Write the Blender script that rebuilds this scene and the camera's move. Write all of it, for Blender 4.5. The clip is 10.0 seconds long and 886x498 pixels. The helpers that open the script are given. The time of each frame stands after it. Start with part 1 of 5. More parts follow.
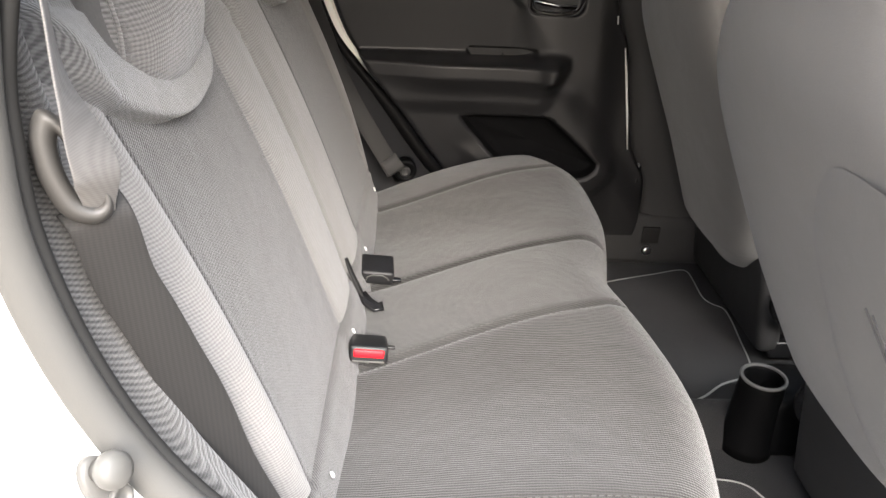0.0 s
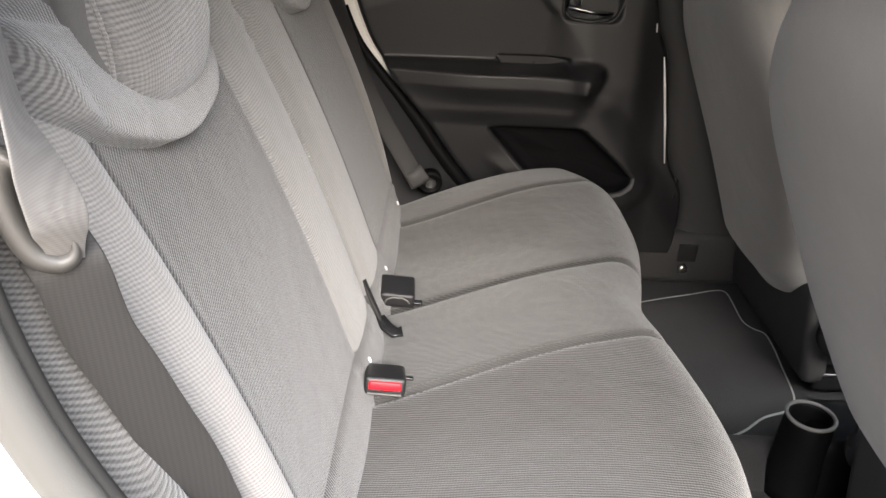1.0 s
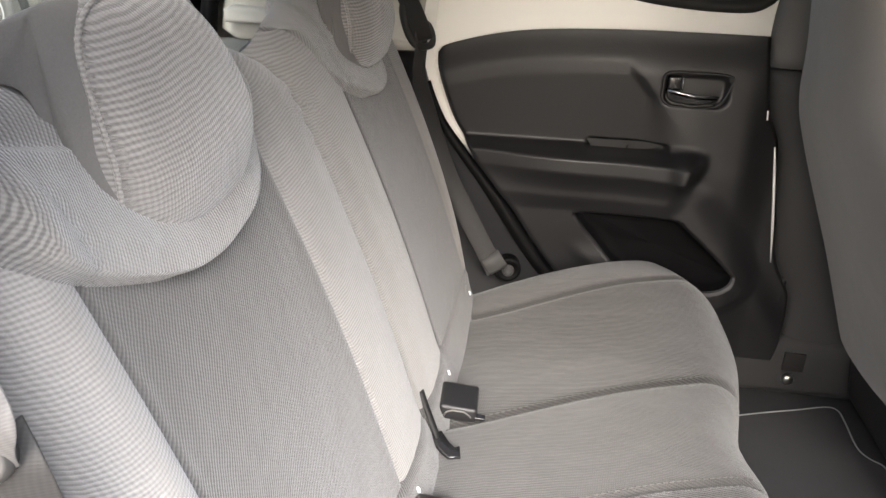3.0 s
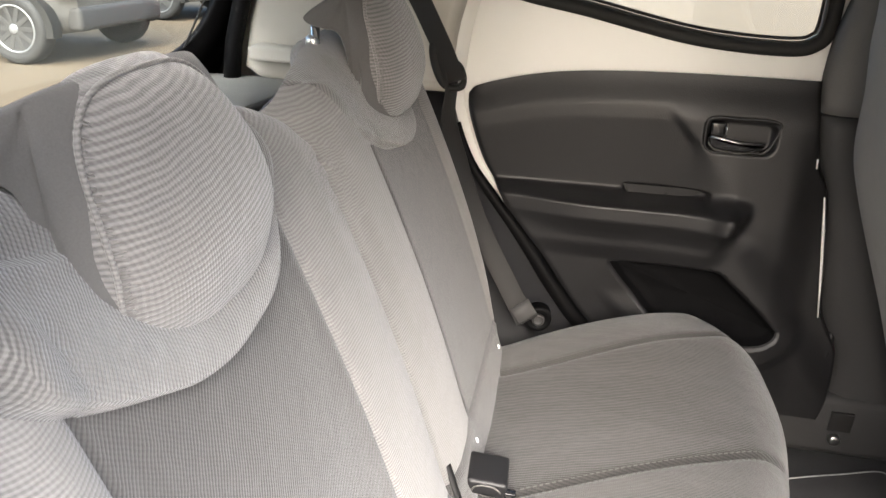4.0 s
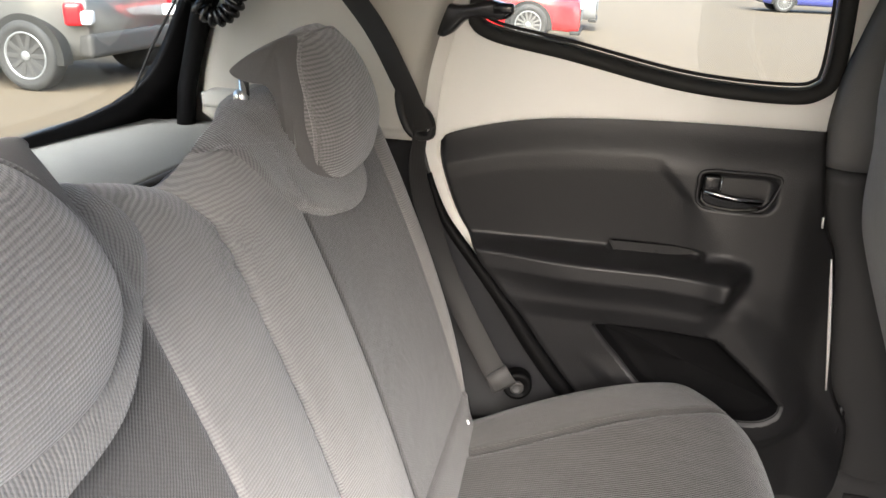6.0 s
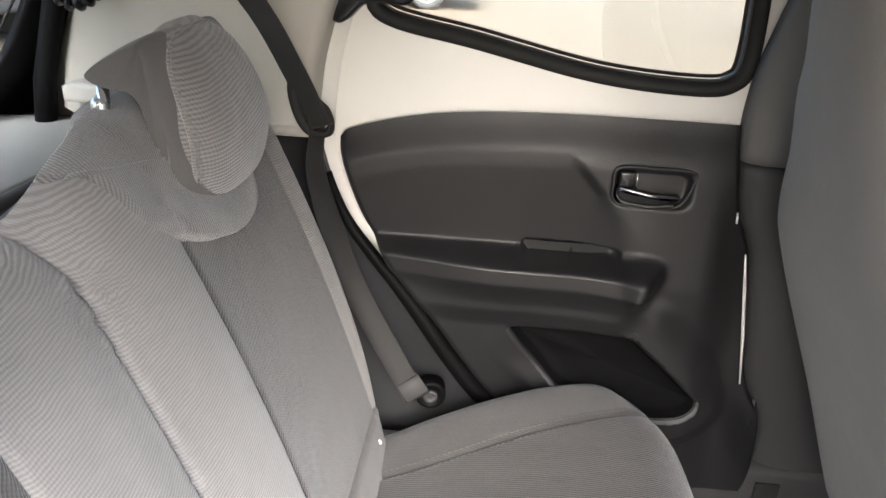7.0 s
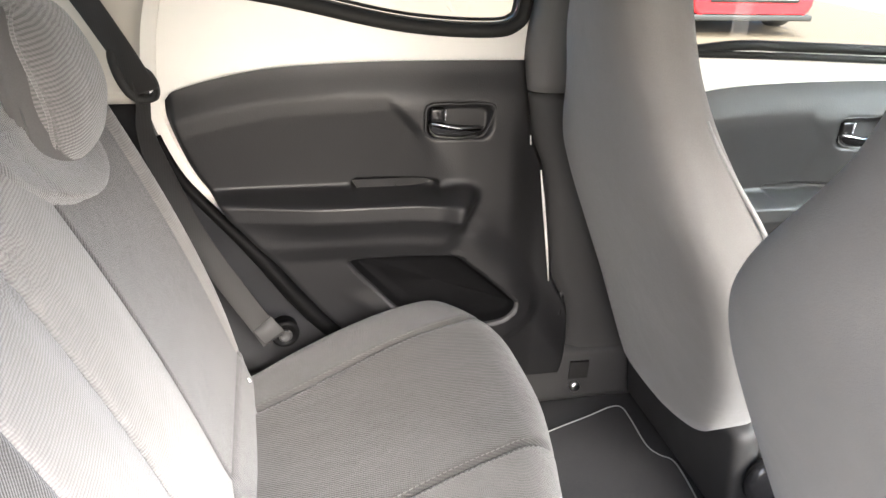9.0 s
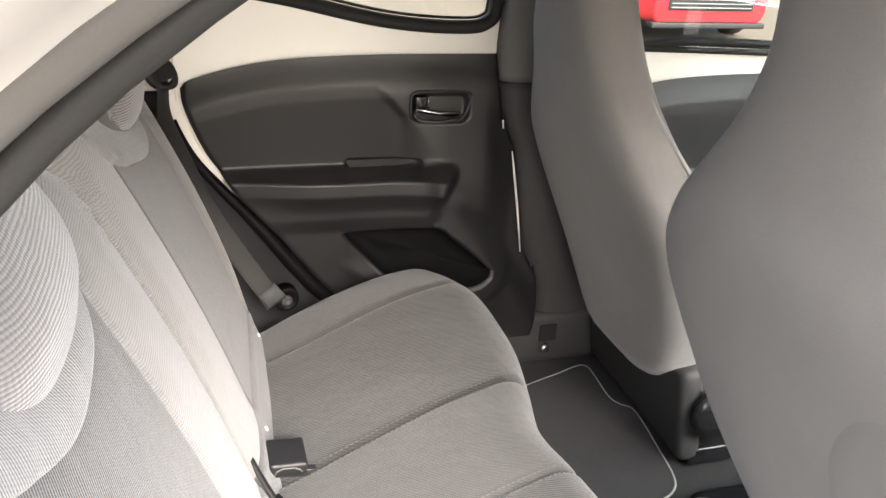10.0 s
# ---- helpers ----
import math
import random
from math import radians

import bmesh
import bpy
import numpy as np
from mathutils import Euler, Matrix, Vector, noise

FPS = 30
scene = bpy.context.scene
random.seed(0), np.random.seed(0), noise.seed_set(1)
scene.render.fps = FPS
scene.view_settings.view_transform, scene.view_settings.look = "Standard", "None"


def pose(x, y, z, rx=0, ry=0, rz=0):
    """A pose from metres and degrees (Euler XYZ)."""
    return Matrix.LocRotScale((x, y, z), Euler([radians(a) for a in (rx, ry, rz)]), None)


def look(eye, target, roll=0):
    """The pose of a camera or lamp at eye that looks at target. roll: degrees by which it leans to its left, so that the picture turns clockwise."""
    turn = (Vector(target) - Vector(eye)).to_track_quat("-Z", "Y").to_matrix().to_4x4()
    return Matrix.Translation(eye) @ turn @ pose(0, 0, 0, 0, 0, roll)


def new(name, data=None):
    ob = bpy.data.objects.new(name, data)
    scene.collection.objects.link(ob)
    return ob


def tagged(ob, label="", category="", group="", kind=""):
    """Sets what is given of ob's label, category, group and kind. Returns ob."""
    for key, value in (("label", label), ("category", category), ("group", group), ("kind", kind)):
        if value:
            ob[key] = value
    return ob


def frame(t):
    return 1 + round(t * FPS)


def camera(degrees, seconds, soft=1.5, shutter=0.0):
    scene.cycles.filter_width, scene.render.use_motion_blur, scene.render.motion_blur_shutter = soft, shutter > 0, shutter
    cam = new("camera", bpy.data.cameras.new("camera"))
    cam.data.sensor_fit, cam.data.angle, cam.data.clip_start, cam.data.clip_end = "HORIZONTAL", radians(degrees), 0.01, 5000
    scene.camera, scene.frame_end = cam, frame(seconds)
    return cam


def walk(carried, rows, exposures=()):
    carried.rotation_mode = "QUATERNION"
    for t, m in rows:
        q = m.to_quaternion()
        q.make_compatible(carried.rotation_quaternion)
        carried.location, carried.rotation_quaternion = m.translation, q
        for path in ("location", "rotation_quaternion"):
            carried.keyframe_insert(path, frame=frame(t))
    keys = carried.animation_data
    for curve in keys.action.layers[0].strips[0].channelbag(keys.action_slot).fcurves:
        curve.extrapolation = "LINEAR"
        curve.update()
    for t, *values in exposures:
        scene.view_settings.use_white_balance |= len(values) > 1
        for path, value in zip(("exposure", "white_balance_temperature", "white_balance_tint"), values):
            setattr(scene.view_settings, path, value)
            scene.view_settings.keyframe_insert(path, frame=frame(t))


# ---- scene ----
cam = camera(60.9, 10.0)
PATH = [
    (0, (0.1, -1.057, 1.175), (0.177, 0.723, 0.266), 2.4),
    (0.5, (0.103, -1.015, 1.172), (0.15, 0.763, 0.259), 2.3),
    (1, (0.11, -0.978, 1.174), (0.109, 0.803, 0.263), 2.2),
    (1.5, (0.121, -0.944, 1.183), (0.059, 0.846, 0.294), 2.3),
    (2, (0.129, -0.913, 1.189), (0.007, 0.888, 0.328), 2.4),
    (2.5, (0.138, -0.879, 1.195), (-0.05, 0.931, 0.366), 2.3),
    (4, (0.102, -0.755, 1.237), (-0.201, 1.065, 0.465), 2.4),
    (4.5, (0.101, -0.723, 1.257), (-0.218, 1.104, 0.509), 2.5),
    (5, (0.121, -0.687, 1.256), (-0.239, 1.148, 0.547), 2.1),
    (6.5, (0.171, -0.542, 1.273), (-0.184, 1.276, 0.518), 2.1),
    (7, (0.144, -0.493, 1.287), (0.041, 1.338, 0.489), 3.4),
    (7.5, (0.142, -0.5, 1.285), (0.264, 1.332, 0.492), 3.2),
    (8, (0.101, -0.517, 1.296), (0.405, 1.272, 0.456), 3.3),
    (8.5, (0.075, -0.548, 1.298), (0.471, 1.21, 0.431), 3.0),
    (9, (0.076, -0.628, 1.299), (0.496, 1.125, 0.433), 2.6),
    (9.5, (0.039, -0.72, 1.308), (0.488, 1.03, 0.452), 2.7),
    (10, (0.001, -0.81, 1.305), (0.505, 0.934, 0.464), 3.0),
]
EXPOSURE = [(0, 2.6, 6250), (2.5, 2.9, 6200), (4, 3.2, 6300), (4.5, 3.2, 6350), (5, 3.15, 6350), (6.5, 3.32, 6050), (7.5, 3.7, 5950), (9, 3.92, 6050), (10, 3.32, 6250)]
walk(cam, [(t, look(eye, target, roll)) for t, eye, target, roll in PATH], [(t, stops, kelvin, 10) for t, stops, kelvin in EXPOSURE])

# world and light: a bright overcast sky
world = bpy.data.worlds.new("sky")
scene.world = world
world.use_nodes = True
wn = world.node_tree
sky = wn.nodes.new("ShaderNodeTexSky")
sky.sky_type = "NISHITA"
sky.sun_disc = False
sky.sun_elevation = radians(35)
sky.sun_rotation = radians(176)
sky.air_density, sky.dust_density, sky.ozone_density = 0.8, 5.0, 1.0
wn.links.new(sky.outputs["Color"], wn.nodes["Background"].inputs["Color"])
wn.nodes["Background"].inputs["Strength"].default_value = 0.105
sun_data = bpy.data.lights.new("sun", "SUN")
sun_data.energy = 2.65
sun_data.angle = radians(70)
sun_data.color = (1.0, 0.985, 0.965)
sun = new("sun", sun_data)
sun.matrix_world = look((0, 0, 20), (-0.65, 2.0, 16.7))


# ---- materials ----
def nodes_of(name):
    m = bpy.data.materials.new(name)
    m.use_nodes = True
    nt = m.node_tree
    return m, nt, nt.nodes["Principled BSDF"]


def link(nt, a, b):
    nt.links.new(a, b)


def add(nt, kind, **sets):
    n = nt.nodes.new(kind)
    for k, v in sets.items():
        n.inputs[k].default_value = v
    return n


def coords(nt, scale=(1, 1, 1)):
    tc = nt.nodes.new("ShaderNodeTexCoord")
    mp = nt.nodes.new("ShaderNodeMapping")
    mp.inputs["Scale"].default_value = scale
    link(nt, tc.outputs["Object"], mp.inputs["Vector"])
    return mp.outputs["Vector"]


def math_node(nt, op, a, b=None):
    n = nt.nodes.new("ShaderNodeMath")
    n.operation = op
    for i, v in enumerate((a, b)):
        if v is None:
            continue
        if isinstance(v, (int, float)):
            n.inputs[i].default_value = v
        else:
            link(nt, v, n.inputs[i])
    return n.outputs[0]


def ramp(nt, value, lo, hi, a, b):
    n = nt.nodes.new("ShaderNodeMapRange")
    n.inputs["From Min"].default_value, n.inputs["From Max"].default_value = lo, hi
    n.inputs["To Min"].default_value, n.inputs["To Max"].default_value = a, b
    link(nt, value, n.inputs["Value"])
    return n.outputs["Result"]


def mix_rgb(nt, fac, a, b):
    n = nt.nodes.new("ShaderNodeMix")
    n.data_type = "RGBA"
    for sock, v in ((n.inputs[0], fac), (n.inputs[6], a), (n.inputs[7], b)):
        if isinstance(v, tuple):
            sock.default_value = (*v, 1)
        elif isinstance(v, (int, float)):
            sock.default_value = v
        else:
            link(nt, v, sock)
    return n.outputs[2]


def bump(nt, bsdf, height, strength, distance):
    n = add(nt, "ShaderNodeBump", Strength=strength, Distance=distance)
    link(nt, height, n.inputs["Height"])
    link(nt, n.outputs["Normal"], bsdf.inputs["Normal"])


def noise_tex(nt, vec, scale, detail=4, rough=0.55):
    n = add(nt, "ShaderNodeTexNoise", Scale=scale, Detail=detail, Roughness=rough)
    link(nt, vec, n.inputs["Vector"])
    return n.outputs["Fac"]


def wave(nt, vec, scale, direction, distort=0.0):
    n = nt.nodes.new("ShaderNodeTexWave")
    n.wave_type, n.bands_direction = "BANDS", direction
    n.inputs["Scale"].default_value = scale
    n.inputs["Distortion"].default_value = distort
    n.inputs["Detail"].default_value = 1
    link(nt, vec, n.inputs["Vector"])
    return n.outputs["Fac"]


def fabric(name, dark, light, turn=(45, -45), pitch=0.0026, cross=0.0026, depth=0.5, axis=0, wander=0.004, sheen=0.3):
    """Woven upholstery: two sets of threads lying at the given turns, with soft wear."""
    m, nt, b = nodes_of(name)
    v = coords(nt)
    stray = add(nt, "ShaderNodeTexNoise", Scale=38.0, Detail=2.0)
    link(nt, v, stray.inputs["Vector"])
    shift = nt.nodes.new("ShaderNodeVectorMath")
    shift.operation = "MULTIPLY_ADD"
    link(nt, stray.outputs["Color"], shift.inputs[0])
    shift.inputs[1].default_value = (wander, wander, wander)
    link(nt, v, shift.inputs[2])
    lay = shift.outputs["Vector"]

    def threads(angle, p):
        mp = nt.nodes.new("ShaderNodeMapping")
        r = [0.0, 0.0, 0.0]
        r[axis] = math.radians(angle)
        mp.inputs["Rotation"].default_value = r
        link(nt, lay, mp.inputs["Vector"])
        return ramp(nt, wave(nt, mp.outputs["Vector"], 0.314 / p, "X" if axis == 1 else "Y", 0.5), 0.15, 0.85, 0.0, 1.0)
    ribs, over = threads(turn[0], pitch), threads(turn[1], cross)
    weave = math_node(nt, "ADD", math_node(nt, "MULTIPLY", ribs, 0.74), math_node(nt, "MULTIPLY", over, 0.26))
    fuzz = noise_tex(nt, v, 900, 3)
    wear = noise_tex(nt, v, 5, 5)
    tone = math_node(nt, "ADD", math_node(nt, "MULTIPLY", weave, 0.75), math_node(nt, "MULTIPLY", fuzz, 0.25))
    col = mix_rgb(nt, tone, dark, light)
    worn = ramp(nt, wear, 0.3, 0.7, 0.9, 1.08)
    hsv = nt.nodes.new("ShaderNodeHueSaturation")
    link(nt, col, hsv.inputs["Color"])
    link(nt, worn, hsv.inputs["Value"])
    link(nt, hsv.outputs["Color"], b.inputs["Base Color"])
    b.inputs["Roughness"].default_value = 0.92
    b.inputs["Sheen Weight"].default_value = sheen
    b.inputs["Sheen Roughness"].default_value = 0.5
    b.inputs["Specular IOR Level"].default_value = 0.2
    h = math_node(nt, "ADD", weave, math_node(nt, "MULTIPLY", fuzz, 0.5))
    soft = math_node(nt, "ADD", math_node(nt, "MULTIPLY", noise_tex(nt, v, 16, 3), 5.0), math_node(nt, "MULTIPLY", noise_tex(nt, v, 55, 2), 1.2))
    bump(nt, b, math_node(nt, "ADD", h, soft), depth, 0.0012)
    return m


def plain_cloth(name, dark, light):
    """Fine knitted cloth whose threads are too small to see."""
    m, nt, b = nodes_of(name)
    v = coords(nt)
    fuzz = noise_tex(nt, v, 700, 4, 0.7)
    wear = noise_tex(nt, v, 6, 5)
    f = math_node(nt, "ADD", math_node(nt, "MULTIPLY", fuzz, 0.6), math_node(nt, "MULTIPLY", wear, 0.4))
    link(nt, mix_rgb(nt, ramp(nt, f, 0.3, 0.7, 0, 1), dark, light), b.inputs["Base Color"])
    b.inputs["Roughness"].default_value = 0.95
    b.inputs["Sheen Weight"].default_value = 0.2
    b.inputs["Specular IOR Level"].default_value = 0.15
    h = math_node(nt, "ADD", fuzz, math_node(nt, "MULTIPLY", noise_tex(nt, v, 9, 3), 9.0))
    bump(nt, b, h, 0.35, 0.0014)
    return m


def plastic(name, color, rough=0.5, grain=420, depth=0.25, spread=0.12, coat=0.0, spec=0.5):
    """Moulded plastic with a leather-like grain."""
    m, nt, b = nodes_of(name)
    v = coords(nt)
    vor = add(nt, "ShaderNodeTexVoronoi", Scale=grain)
    link(nt, v, vor.inputs["Vector"])
    blotch = noise_tex(nt, v, 7, 5)
    lo = tuple(c * (1 - spread) for c in color)
    hi = tuple(c * (1 + spread) for c in color)
    link(nt, mix_rgb(nt, blotch, lo, hi), b.inputs["Base Color"])
    link(nt, ramp(nt, blotch, 0.3, 0.7, rough - 0.06, rough + 0.08), b.inputs["Roughness"])
    b.inputs["Coat Weight"].default_value = coat
    b.inputs["Specular IOR Level"].default_value = spec
    bump(nt, b, vor.outputs["Distance"], depth, 0.0006)
    return m


def paint(name, color, rough=0.28, metal=0.0):
    m, nt, b = nodes_of(name)
    v = coords(nt)
    n = noise_tex(nt, v, 3, 4)
    lo = tuple(c * 0.95 for c in color)
    hi = tuple(min(1, c * 1.03) for c in color)
    link(nt, mix_rgb(nt, n, lo, hi), b.inputs["Base Color"])
    b.inputs["Roughness"].default_value = rough
    b.inputs["Metallic"].default_value = metal
    b.inputs["Coat Weight"].default_value = 0.7
    b.inputs["Coat Roughness"].default_value = 0.06
    bump(nt, b, noise_tex(nt, v, 250, 2), 0.03, 0.001)
    return m


def metal(name, color, rough):
    m, nt, b = nodes_of(name)
    v = coords(nt)
    n = noise_tex(nt, v, 60, 4)
    b.inputs["Base Color"].default_value = (*color, 1)
    b.inputs["Metallic"].default_value = 1
    link(nt, ramp(nt, n, 0.3, 0.7, rough * 0.8, rough * 1.3), b.inputs["Roughness"])
    return m


def carpet(name, dark, light, scale=700, sheen=0.06):
    m, nt, b = nodes_of(name)
    v = coords(nt)
    n = noise_tex(nt, v, scale, 3)
    big = noise_tex(nt, v, 6, 5)
    f = math_node(nt, "MULTIPLY", math_node(nt, "ADD", n, big), 0.5)
    link(nt, mix_rgb(nt, ramp(nt, f, 0.3, 0.7, 0, 1), dark, light), b.inputs["Base Color"])
    b.inputs["Roughness"].default_value = 0.95
    b.inputs["Sheen Weight"].default_value = sheen
    b.inputs["Specular IOR Level"].default_value = 0.12
    bump(nt, b, n, 0.7, 0.002)
    return m


def webbing(name, dark, light):
    m, nt, b = nodes_of(name)
    v = coords(nt)
    w = wave(nt, v, 0.314 / 0.0019, "Z", 0.3)
    u = wave(nt, v, 0.314 / 0.0035, "X", 0.3)
    f = math_node(nt, "MULTIPLY", math_node(nt, "ADD", w, u), 0.5)
    link(nt, mix_rgb(nt, f, dark, light), b.inputs["Base Color"])
    b.inputs["Roughness"].default_value = 0.55
    b.inputs["Sheen Weight"].default_value = 0.05
    b.inputs["Specular IOR Level"].default_value = 0.2
    bump(nt, b, f, 0.2, 0.0006)
    return m


def glass(name, tint=(1, 1, 1)):
    m, nt, b = nodes_of(name)
    b.inputs["Base Color"].default_value = (*tint, 1)
    b.inputs["Roughness"].default_value = 0.0
    b.inputs["IOR"].default_value = 1.45
    b.inputs["Transmission Weight"].default_value = 1.0
    return m


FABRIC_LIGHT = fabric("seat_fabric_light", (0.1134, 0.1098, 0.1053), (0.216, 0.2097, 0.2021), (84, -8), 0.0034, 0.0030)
# Same cloths as the seat backs, darkened for the shade on the cushion.
FABRIC_CUSHION_SHADED = fabric("seat_fabric_cushion_shaded", (0.0189, 0.01831, 0.01739), (0.04704, 0.04536, 0.04301), (6, 96), 0.0040, 0.0034, axis=2)
FABRIC_CUSHION_PALE_SHADED = fabric("seat_fabric_cushion_pale_shaded", (0.03192, 0.031, 0.02974), (0.06132, 0.05972, 0.05746), (6, 96), 0.0030, 0.0028, axis=2)
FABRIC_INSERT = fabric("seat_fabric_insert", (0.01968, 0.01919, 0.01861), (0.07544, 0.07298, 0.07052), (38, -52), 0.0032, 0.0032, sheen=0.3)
FABRIC_BIB = fabric("seat_fabric_bib", (0.060, 0.0588, 0.057), (0.178, 0.174, 0.169), (32, -52), 0.0030, 0.0030, 0.6, sheen=0.4)
FABRIC_FACE = fabric("headrest_fabric", (0.082, 0.0796, 0.0773), (0.202, 0.196, 0.190), (80, -12), 0.0045, 0.0030, 0.7, sheen=0.4)
FABRIC_SMOOTH = plain_cloth("headrest_side_fabric", (0.074, 0.0724, 0.0706), (0.100, 0.0977, 0.0949))
FABRIC_FRONT = plain_cloth("front_seat_fabric", (0.140, 0.134, 0.127), (0.178, 0.171, 0.161))
TRIM_BLACK = plastic("door_trim_black", (0.0102, 0.0102, 0.0110), 0.46, spec=0.42)
# Black door plastic lightened for the daylight on the front lining.
FRONT_TRIM_LIT = plastic("front_door_trim_lit", (0.024, 0.0245, 0.0255), 0.46, spec=0.36)
TRIM_GREY = plastic("pillar_trim_grey", (0.0391, 0.03852, 0.03795), 0.6, spec=0.3)
TRIM_MID = plastic("pillar_trim_mid_grey", (0.115, 0.112, 0.108), 0.65, spec=0.25)
TRIM_LIGHT = plastic("pillar_trim_light", (0.36, 0.345, 0.305), 0.6, 300, 0.15, 0.05)
SHELF_GREY = carpet("parcel_shelf_grey", (0.125, 0.124, 0.114), (0.175, 0.174, 0.160), 500)
GLOSS_BLACK = plastic("gloss_black", (0.012, 0.012, 0.013), 0.22, 200, 0.05)
RUBBER = plastic("rubber_seal", (0.018, 0.018, 0.0175), 0.65, 600, 0.15, spec=0.22)
GUIDE_GREY = plastic("guide_grey", (0.060, 0.058, 0.055), 0.5, 500, 0.1)
FLANGE_GREY = plastic("flange_grey", (0.034, 0.0335, 0.033), 0.6, 500, 0.1, spec=0.25)
# Lining plastic darkened to near black for the shade inside the map pocket.
POCKET_SHADE = plastic("pocket_shade", (0.003, 0.003, 0.0033), 0.8, spec=0.06)
FRAME_EDGE = plastic("frame_edge", (0.06, 0.06, 0.058), 0.8, 600, 0.1, spec=0.05)
RUBBER_GREY = plastic("rubber_lip", (0.078, 0.0765, 0.072), 0.6, 600, 0.12, spec=0.3)
WHITE_PAINT = paint("white_paint", (0.78, 0.77, 0.73), 0.25)
RED_PAINT = paint("red_paint", (0.50, 0.018, 0.024), 0.24)
GREY_PAINT = paint("grey_paint", (0.17, 0.175, 0.18), 0.3, 0.3)
SILVER_PAINT = paint("silver_paint", (0.082, 0.082, 0.081), 0.35, 0.3)
FRAME_BLACK = plastic("frame_black", (0.003, 0.003, 0.0032), 0.5, 200, 0.05, spec=0.08)
BLUE_PAINT = paint("blue_paint", (0.05, 0.06, 0.22), 0.25)
CHROME = metal("chrome", (0.8, 0.8, 0.8), 0.12)
STRIKER = plastic("worn_zinc", (0.085, 0.083, 0.077), 0.5, 300, 0.1)
STEEL = metal("steel", (0.55, 0.55, 0.54), 0.3)
CARPET = carpet("floor_carpet", (0.013, 0.013, 0.01378), (0.0286, 0.02834, 0.02886))
MAT = carpet("mat_carpet", (0.018, 0.01764, 0.01824), (0.0384, 0.03744, 0.0378))
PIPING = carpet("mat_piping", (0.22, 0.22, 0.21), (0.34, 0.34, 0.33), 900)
SIDE_WEAVE = fabric("side_trim_weave", (0.026, 0.0255, 0.0245), (0.125, 0.122, 0.118), (50, -40), 0.0030, 0.0030, 0.8, axis=1, wander=0.0006)
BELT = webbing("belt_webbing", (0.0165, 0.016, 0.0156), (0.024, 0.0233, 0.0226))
# Belt webbing lightened for daylight on the upper strap; also the pale threads.
LIT_BELT_PALE_THREAD = webbing("lit_belt_pale_thread", (0.125, 0.121, 0.117), (0.165, 0.160, 0.155))
RED_BUTTON = plastic("red_button", (0.56, 0.008, 0.016), 0.35, 300, 0.05, spec=0.3)
STITCH = plain_cloth("stitch_thread", (0.060, 0.0585, 0.056), (0.085, 0.083, 0.080))
TAG_WHITE = plastic("tag_white", (0.75, 0.75, 0.73), 0.5, 300, 0.05)
GLASS = glass("window_glass", (0.80, 0.84, 0.79))
SCREEN_GLASS = glass("windscreen_glass", (0.66, 0.72, 0.68))
LINER = carpet("headliner_cloth", (0.5, 0.49, 0.46), (0.6, 0.59, 0.56), 600)
LAMP_RED = plastic("tail_lamp_red", (0.45, 0.01, 0.015), 0.15, 100, 0.05)
LAMP_CLEAR = plastic("lamp_clear", (0.7, 0.72, 0.74), 0.12, 60, 0.2)
TYRE = plastic("tyre_rubber", (0.018, 0.018, 0.018), 0.75, 200, 0.3)


def ground_material():
    m, nt, b = nodes_of("forecourt_ground")
    v = coords(nt)
    fine = noise_tex(nt, v, 160, 5, 0.7)
    mid = noise_tex(nt, v, 2.2, 5)
    stain = noise_tex(nt, v, 0.35, 5)
    col = mix_rgb(nt, ramp(nt, fine, 0.3, 0.7, 0, 1), (0.047, 0.0335, 0.0185), (0.079, 0.0575, 0.0325))
    col = mix_rgb(nt, ramp(nt, mid, 0.45, 0.75, 0, 0.35), col, (0.050, 0.040, 0.028))
    col = mix_rgb(nt, ramp(nt, stain, 0.4, 0.7, 0, 0.3), col, (0.082, 0.061, 0.036))
    link(nt, col, b.inputs["Base Color"])
    b.inputs["Roughness"].default_value = 0.85
    bump(nt, b, fine, 0.5, 0.004)
    return m


GROUND = ground_material()


# ---- shape helpers ----
def cat(pts, n, closed=False):
    """Points along a smooth curve through pts."""
    p = np.array(pts, float)
    k = len(p)
    out = []
    segs = k if closed else k - 1
    for i in range(n):
        s = i * segs / n if closed else i * segs / (n - 1)
        j = min(int(s), segs - 1)
        f = s - j
        if closed:
            a, b, c, d = (p[(j + o) % k] for o in (-1, 0, 1, 2))
        else:
            a, b, c, d = (p[min(max(j + o, 0), k - 1)] for o in (-1, 0, 1, 2))
        out.append(0.5 * (2 * b + (c - a) * f + (2 * a - 5 * b + 4 * c - d) * f * f + (3 * b - a - 3 * c + d) * f ** 3))
    return np.array(out)


def curve_of(pts):
    """A smooth function through (key, value) pairs in rising key order."""
    c = cat(pts, 24 * len(pts))
    return lambda x: np.interp(x, c[:, 0], c[:, 1])


def step(a, b, x):
    t = min(max((x - a) / (b - a), 0.0), 1.0)
    return t * t * (3 - 2 * t)


def part(name, bm, material, parent=None, label="", flat=False, m=None):
    me = bpy.data.meshes.new(name)
    bmesh.ops.recalc_face_normals(bm, faces=bm.faces[:])
    bm.to_mesh(me)
    bm.free()
    me.materials.append(material)
    if not flat:
        me.shade_smooth()
    ob = new(name, me)
    if m is not None:
        ob.matrix_basis = m
    ob.parent = parent
    if parent is not None and parent.type == "EMPTY":
        ob.matrix_parent_inverse = Matrix.Translation(-parent.location)
    if label:
        ob["label"] = label
    return ob


def thing(name, label, category, at=(0, 0, 0), group="", kind=""):
    e = new(name)
    e.empty_display_size = 0.05
    e.location = at
    return tagged(e, label, category, group, kind)


